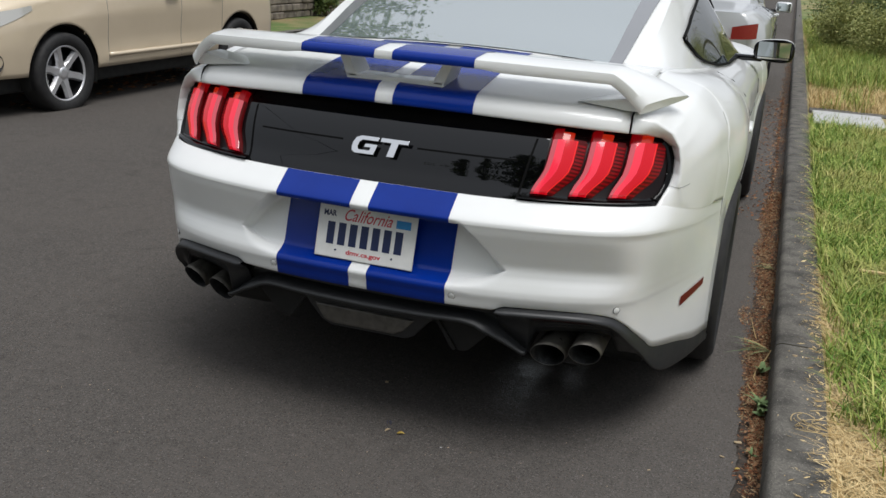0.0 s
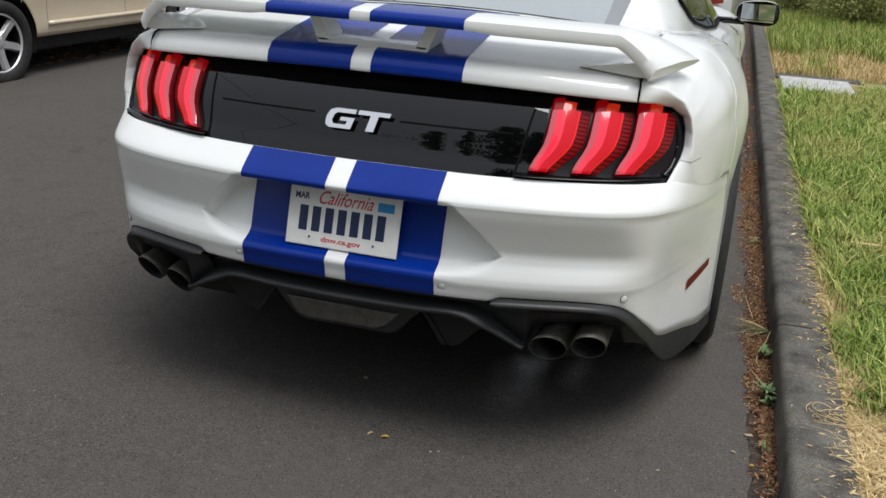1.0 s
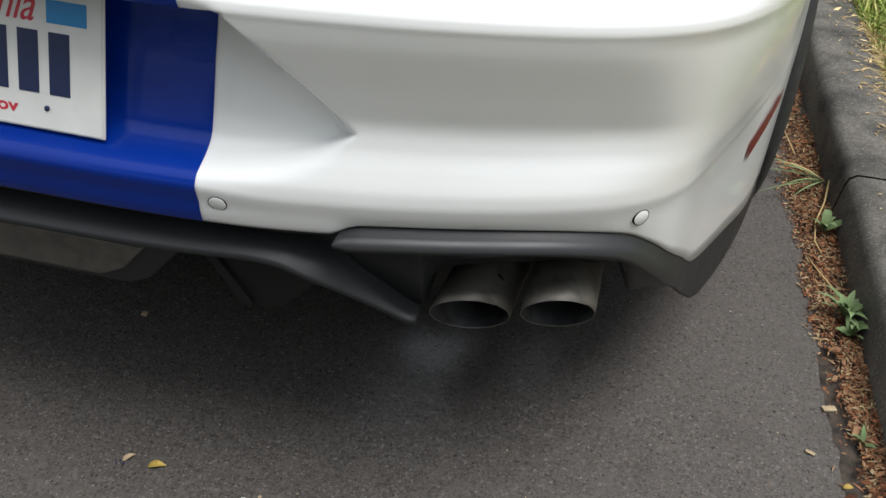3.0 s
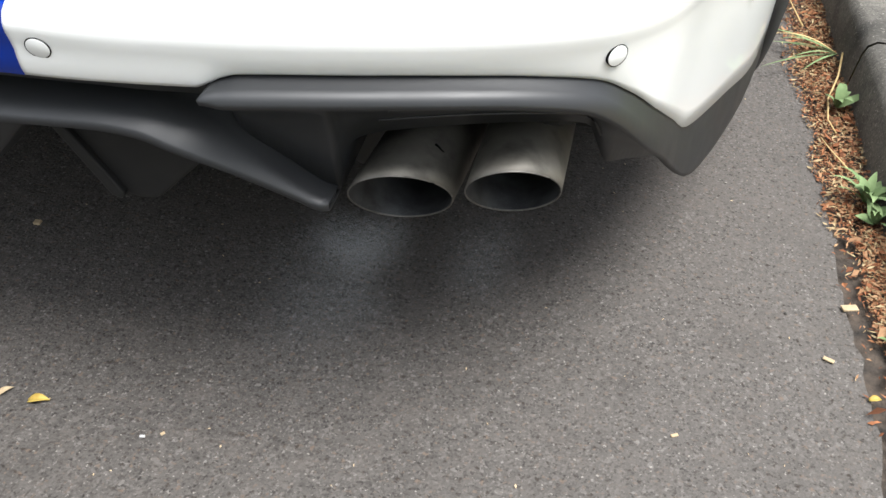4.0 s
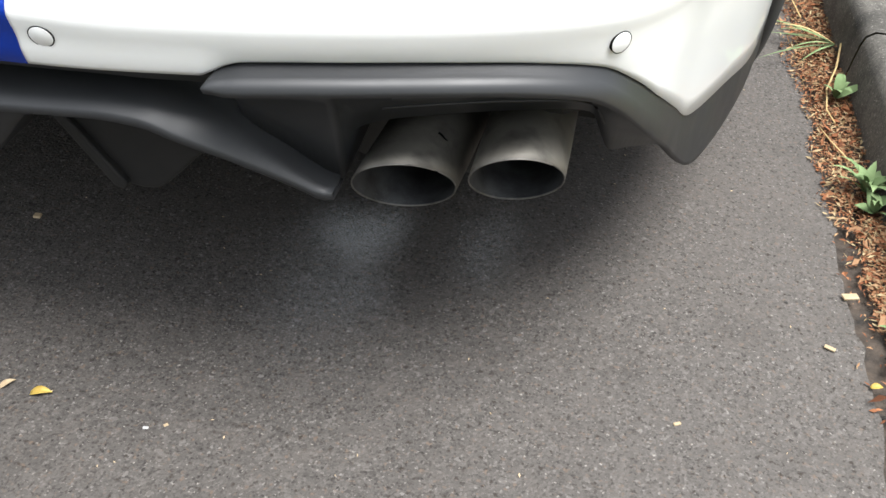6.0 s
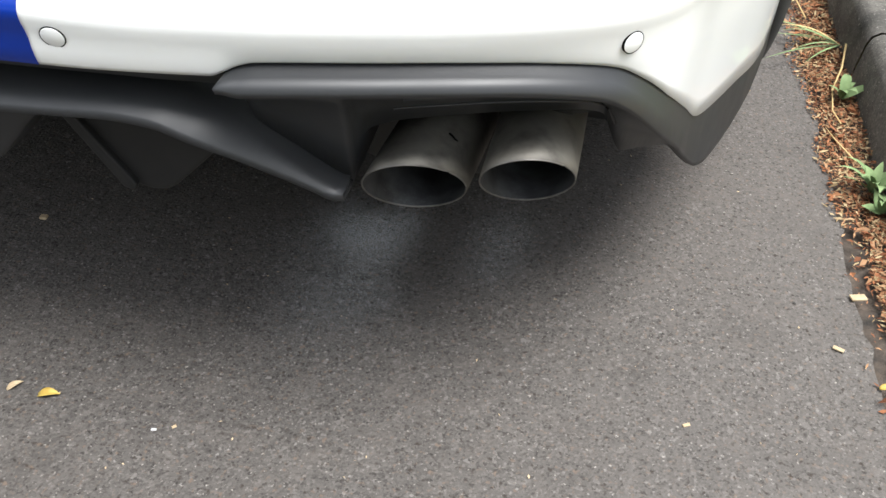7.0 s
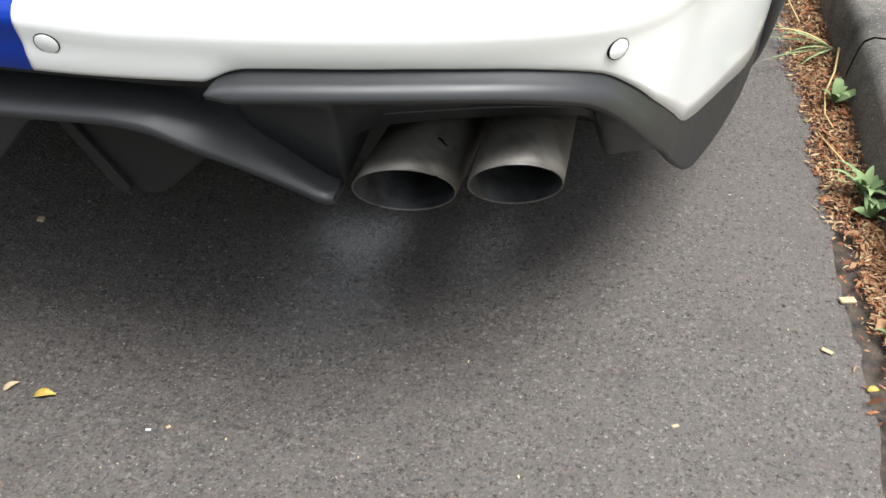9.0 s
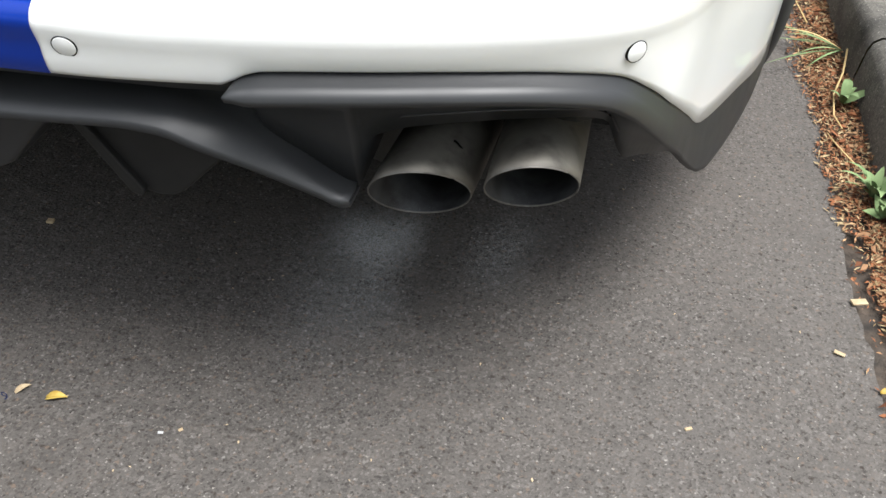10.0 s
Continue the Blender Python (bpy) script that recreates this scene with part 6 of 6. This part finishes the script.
def shrub(at, size, seed, label, count=3500, leaf=0.05, material=None):
    t = thing("shrub", label, "shrub", at, "shrubs beside the street")
    part("stems", tube([(0, 0, 0), (0.02, 0, size[2] * 0.6), (0.05, 0.03, size[2])], 0.03, 6, None, 0.4), bark, t)
    leaf_cloud("crown", (0, 0, size[2] * 0.55), (size[0], size[1], size[2] * 0.5), count, leaf, t, seed, material, 0.15)
    return t


def conifer(at, height, spread, seed, label):
    """A tall tree of ragged, drooping tiers, with gaps between the boughs."""
    t = thing("tree", label, "tree", at, "trees along the street")
    part("trunk", tube([(0, 0, 0), (0.2, 0, height * 0.5), (0, 0, height)], height * 0.014, 8, None, 0.1), bark, t, "dark straight trunk")
    r = np.random.default_rng(seed)
    verts = []
    tiers = 46
    for k in range(tiers):
        f = 0.14 + 0.86 * (k + r.uniform(0, 1)) / tiers
        for _ in range(4):
            a = r.uniform(0, 2 * np.pi)
            reach = spread * (1.05 - f) ** 0.7 * r.uniform(0.45, 1.15)
            d = np.array((np.cos(a), np.sin(a), 0.0))
            n = int(30 + 90 * reach / spread)
            q = r.uniform(0.1, 1.0, n) ** 0.8
            p = d[None] * (reach * q)[:, None]
            p[:, 2] = height * f + reach * (0.18 * q - 0.42 * q * q)
            p += r.normal(0, 0.065 * spread, (n, 3)) * np.array((1, 1, 0.55))
            u = r.normal(0, 1, (n, 3))
            u /= np.linalg.norm(u, axis=1)[:, None]
            w = np.cross(u, r.normal(0, 1, (n, 3)))
            w /= np.linalg.norm(w, axis=1)[:, None]
            z = 0.34 * r.uniform(0.5, 1.4, (n, 1))
            verts.append(np.stack([p - u * z, p + w * z * 0.5, p + u * z, p - w * z * 0.5], 1).reshape(-1, 3))
    v = np.concatenate(verts)
    k = np.arange(len(v) // 4) * 4
    me = bpy.data.meshes.new("crown")
    me.from_pydata(v.tolist(), [], np.stack([k, k + 1, k + 2, k + 3], 1).tolist())
    me.materials.append(foliage)
    ob = new("crown", me)
    ob.parent = t
    return t


weedy = mat("weedy_foliage", (0.12, 0.14, 0.05), 0.7)
vary(weedy, (0.16, 0.20, 0.05), (0.48, 0.47, 0.17))
k = 0
for x, y, sx, sz in ((1.9, 15.0, 0.5, 0.9), (2.6, 13.6, 0.7, 0.9), (3.5, 14.4, 0.9, 1.2), (2.2, 17, 0.8, 1.2), (3.2, 18, 1.1, 1.5), (4.6, 17, 1.2, 1.6), (2.4, 21, 1.0, 1.6), (5.5, 20, 1.4, 2.0), (4.0, 23, 1.6, 2.2)):
    k += 1
    shrub((x, y, verge_z(x, y) - 0.05), (sx, sx, sz), 20 + k, "overgrown green shrub on the verge", 15000, 0.021, weedy if k % 4 else foliage)
# far side: shrubs, a low dry-stone wall and a house beyond the lawn
for i, (x, y, sx, sz) in enumerate(((-8.0, 15.2, 0.35, 0.75), (-9.6, 11.0, 0.9, 1.6), (-9.5, 14.0, 0.8, 1.5), (-9.8, 18.0, 1.1, 2.0), (-9.2, 22.0, 1.0, 1.9))):
    shrub((x, y, -0.05), (sx, sx, sz), 50 + i, "dark green garden shrub across the street", 2500, 0.05)
wall = thing("stone_wall", "low brown stone garden wall across the street", "wall", (0, 0, 0))
r3 = random.Random(5)
for row in range(4):
    y = 6.0
    while y < 26.0:
        w = r3.uniform(0.22, 0.55)
        part("stone", box(-8.55, -8.2 + r3.uniform(-0.03, 0.03), y, y + w - 0.012, -0.06 + row * 0.14, 0.07 + row * 0.14, 0.02, 1), stone, wall, smooth=False)
        y += w
house = thing("house", "single-storey timber house across the street", "house", (0, 0, 0))
part("wall", box(-38, -13, 38, 47, 0.0, 3.0), siding, house, "pale painted siding", smooth=False)
part("roof", prism([(-39, 2.9), (-12, 2.9), (-25.5, 6.0)], 11, "y", 37), roofing, house, "dark shingle roof", smooth=False)
for x in (-34, -29, -22, -17):
    w = part("window", box(x - 0.7, x + 0.7, 37.93, 38.02, 1.0, 2.3), glass, house, "dark window", smooth=False)
    part("frame", box(x - 0.78, x + 0.78, 37.96, 38.03, 0.92, 2.38), white_vinyl, w, smooth=False)
# street trees, seen in the reflections as well
tree((-7.9, -25.0, -0.05), 15.0, 3.0, 3, "tall leafy street tree down the road", 9000, 0.14)
tree((-11.0, -24.0, -0.05), 13.0, 3.2, 4, "tall leafy street tree down the road", 9000, 0.14)
conifer((-8.6, -64.0, -0.05), 54.0, 9.0, 15, "tall dark conifer down the road")
conifer((2.6, -32.0, 0.1), 35.0, 10.0, 18, "tall dark conifer on the verge down the road")
conifer((9.0, -33.0, 0.1), 33.0, 10.0, 19, "tall dark conifer on the verge down the road")
conifer((-17.5, -66.0, -0.05), 50.0, 8.0, 16, "tall dark conifer down the road")
tree((-14.0, -13.0, -0.05), 7.5, 1.9, 5, "young garden tree across the road", 5000, 0.10)
tree((3.6, -16.0, 0.1), 9.0, 2.8, 6, "leafy street tree on the verge", 7000)
tree((-9.2, 12.8, -0.05), 12.5, 3.4, 8, "leafy garden tree across the road", 9000, 0.12)
tree((7.0, 33.0, 0.2), 10.0, 3.6, 9, "leafy tree beyond the verge", 7000)
tree((6.0, 14.0, 0.2), 8.0, 2.6, 10, "leafy tree beyond the verge", 7000)
pole = thing("utility_pole", "wooden utility pole with crossarm and wire", "utility pole", (-9.4, -30.0, -0.06))
part("post", tube([(0, 0, 0), (0, 0, 10.5)], 0.15, 12, None, 0.7), timber, pole)
part("crossarm", box(-1.2, 1.2, -0.06, 0.06, 9.4, 9.55), timber, pole, smooth=False)
part("wire", tube([(0.9, y, 9.6 - 0.9 * math.sin(math.pi * (y + 45) / 90)) for y in steps(-45, 45, 30)], 0.018, 5), under_black, pole, "black overhead wire")


# ---- exhaust haze ----
def haze(seed):
    """A thin plume of tiny droplets that drifts back and down from the exhaust tips."""
    r = np.random.default_rng(seed)
    clumps = []
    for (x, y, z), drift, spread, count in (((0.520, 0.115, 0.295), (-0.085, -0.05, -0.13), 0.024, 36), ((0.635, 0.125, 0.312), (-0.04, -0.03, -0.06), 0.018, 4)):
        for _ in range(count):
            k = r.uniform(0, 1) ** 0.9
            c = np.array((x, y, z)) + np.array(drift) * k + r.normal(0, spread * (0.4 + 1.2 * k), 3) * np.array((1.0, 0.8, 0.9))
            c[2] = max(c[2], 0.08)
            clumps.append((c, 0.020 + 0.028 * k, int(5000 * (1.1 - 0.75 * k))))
    p = np.concatenate([c + r.normal(0, w * 0.62, (n, 3)) for c, w, n in clumps])
    p = p[p[:, 2] > 0.02]
    n = len(p)
    a = r.normal(0, 1, (n, 3))
    a /= np.linalg.norm(a, axis=1)[:, None]
    b = np.cross(a, r.normal(0, 1, (n, 3)))
    b /= np.linalg.norm(b, axis=1)[:, None]
    size = 0.00015 * r.uniform(0.6, 1.3, (n, 1))
    v = np.stack([p + a * size, p - a * size * 0.5 + b * size * 0.87, p - a * size * 0.5 - b * size * 0.87], 1).reshape(-1, 3)
    f = np.arange(3 * n).reshape(-1, 3)
    me = bpy.data.meshes.new("exhaust_haze")
    me.from_pydata(v.tolist(), [], f.tolist())
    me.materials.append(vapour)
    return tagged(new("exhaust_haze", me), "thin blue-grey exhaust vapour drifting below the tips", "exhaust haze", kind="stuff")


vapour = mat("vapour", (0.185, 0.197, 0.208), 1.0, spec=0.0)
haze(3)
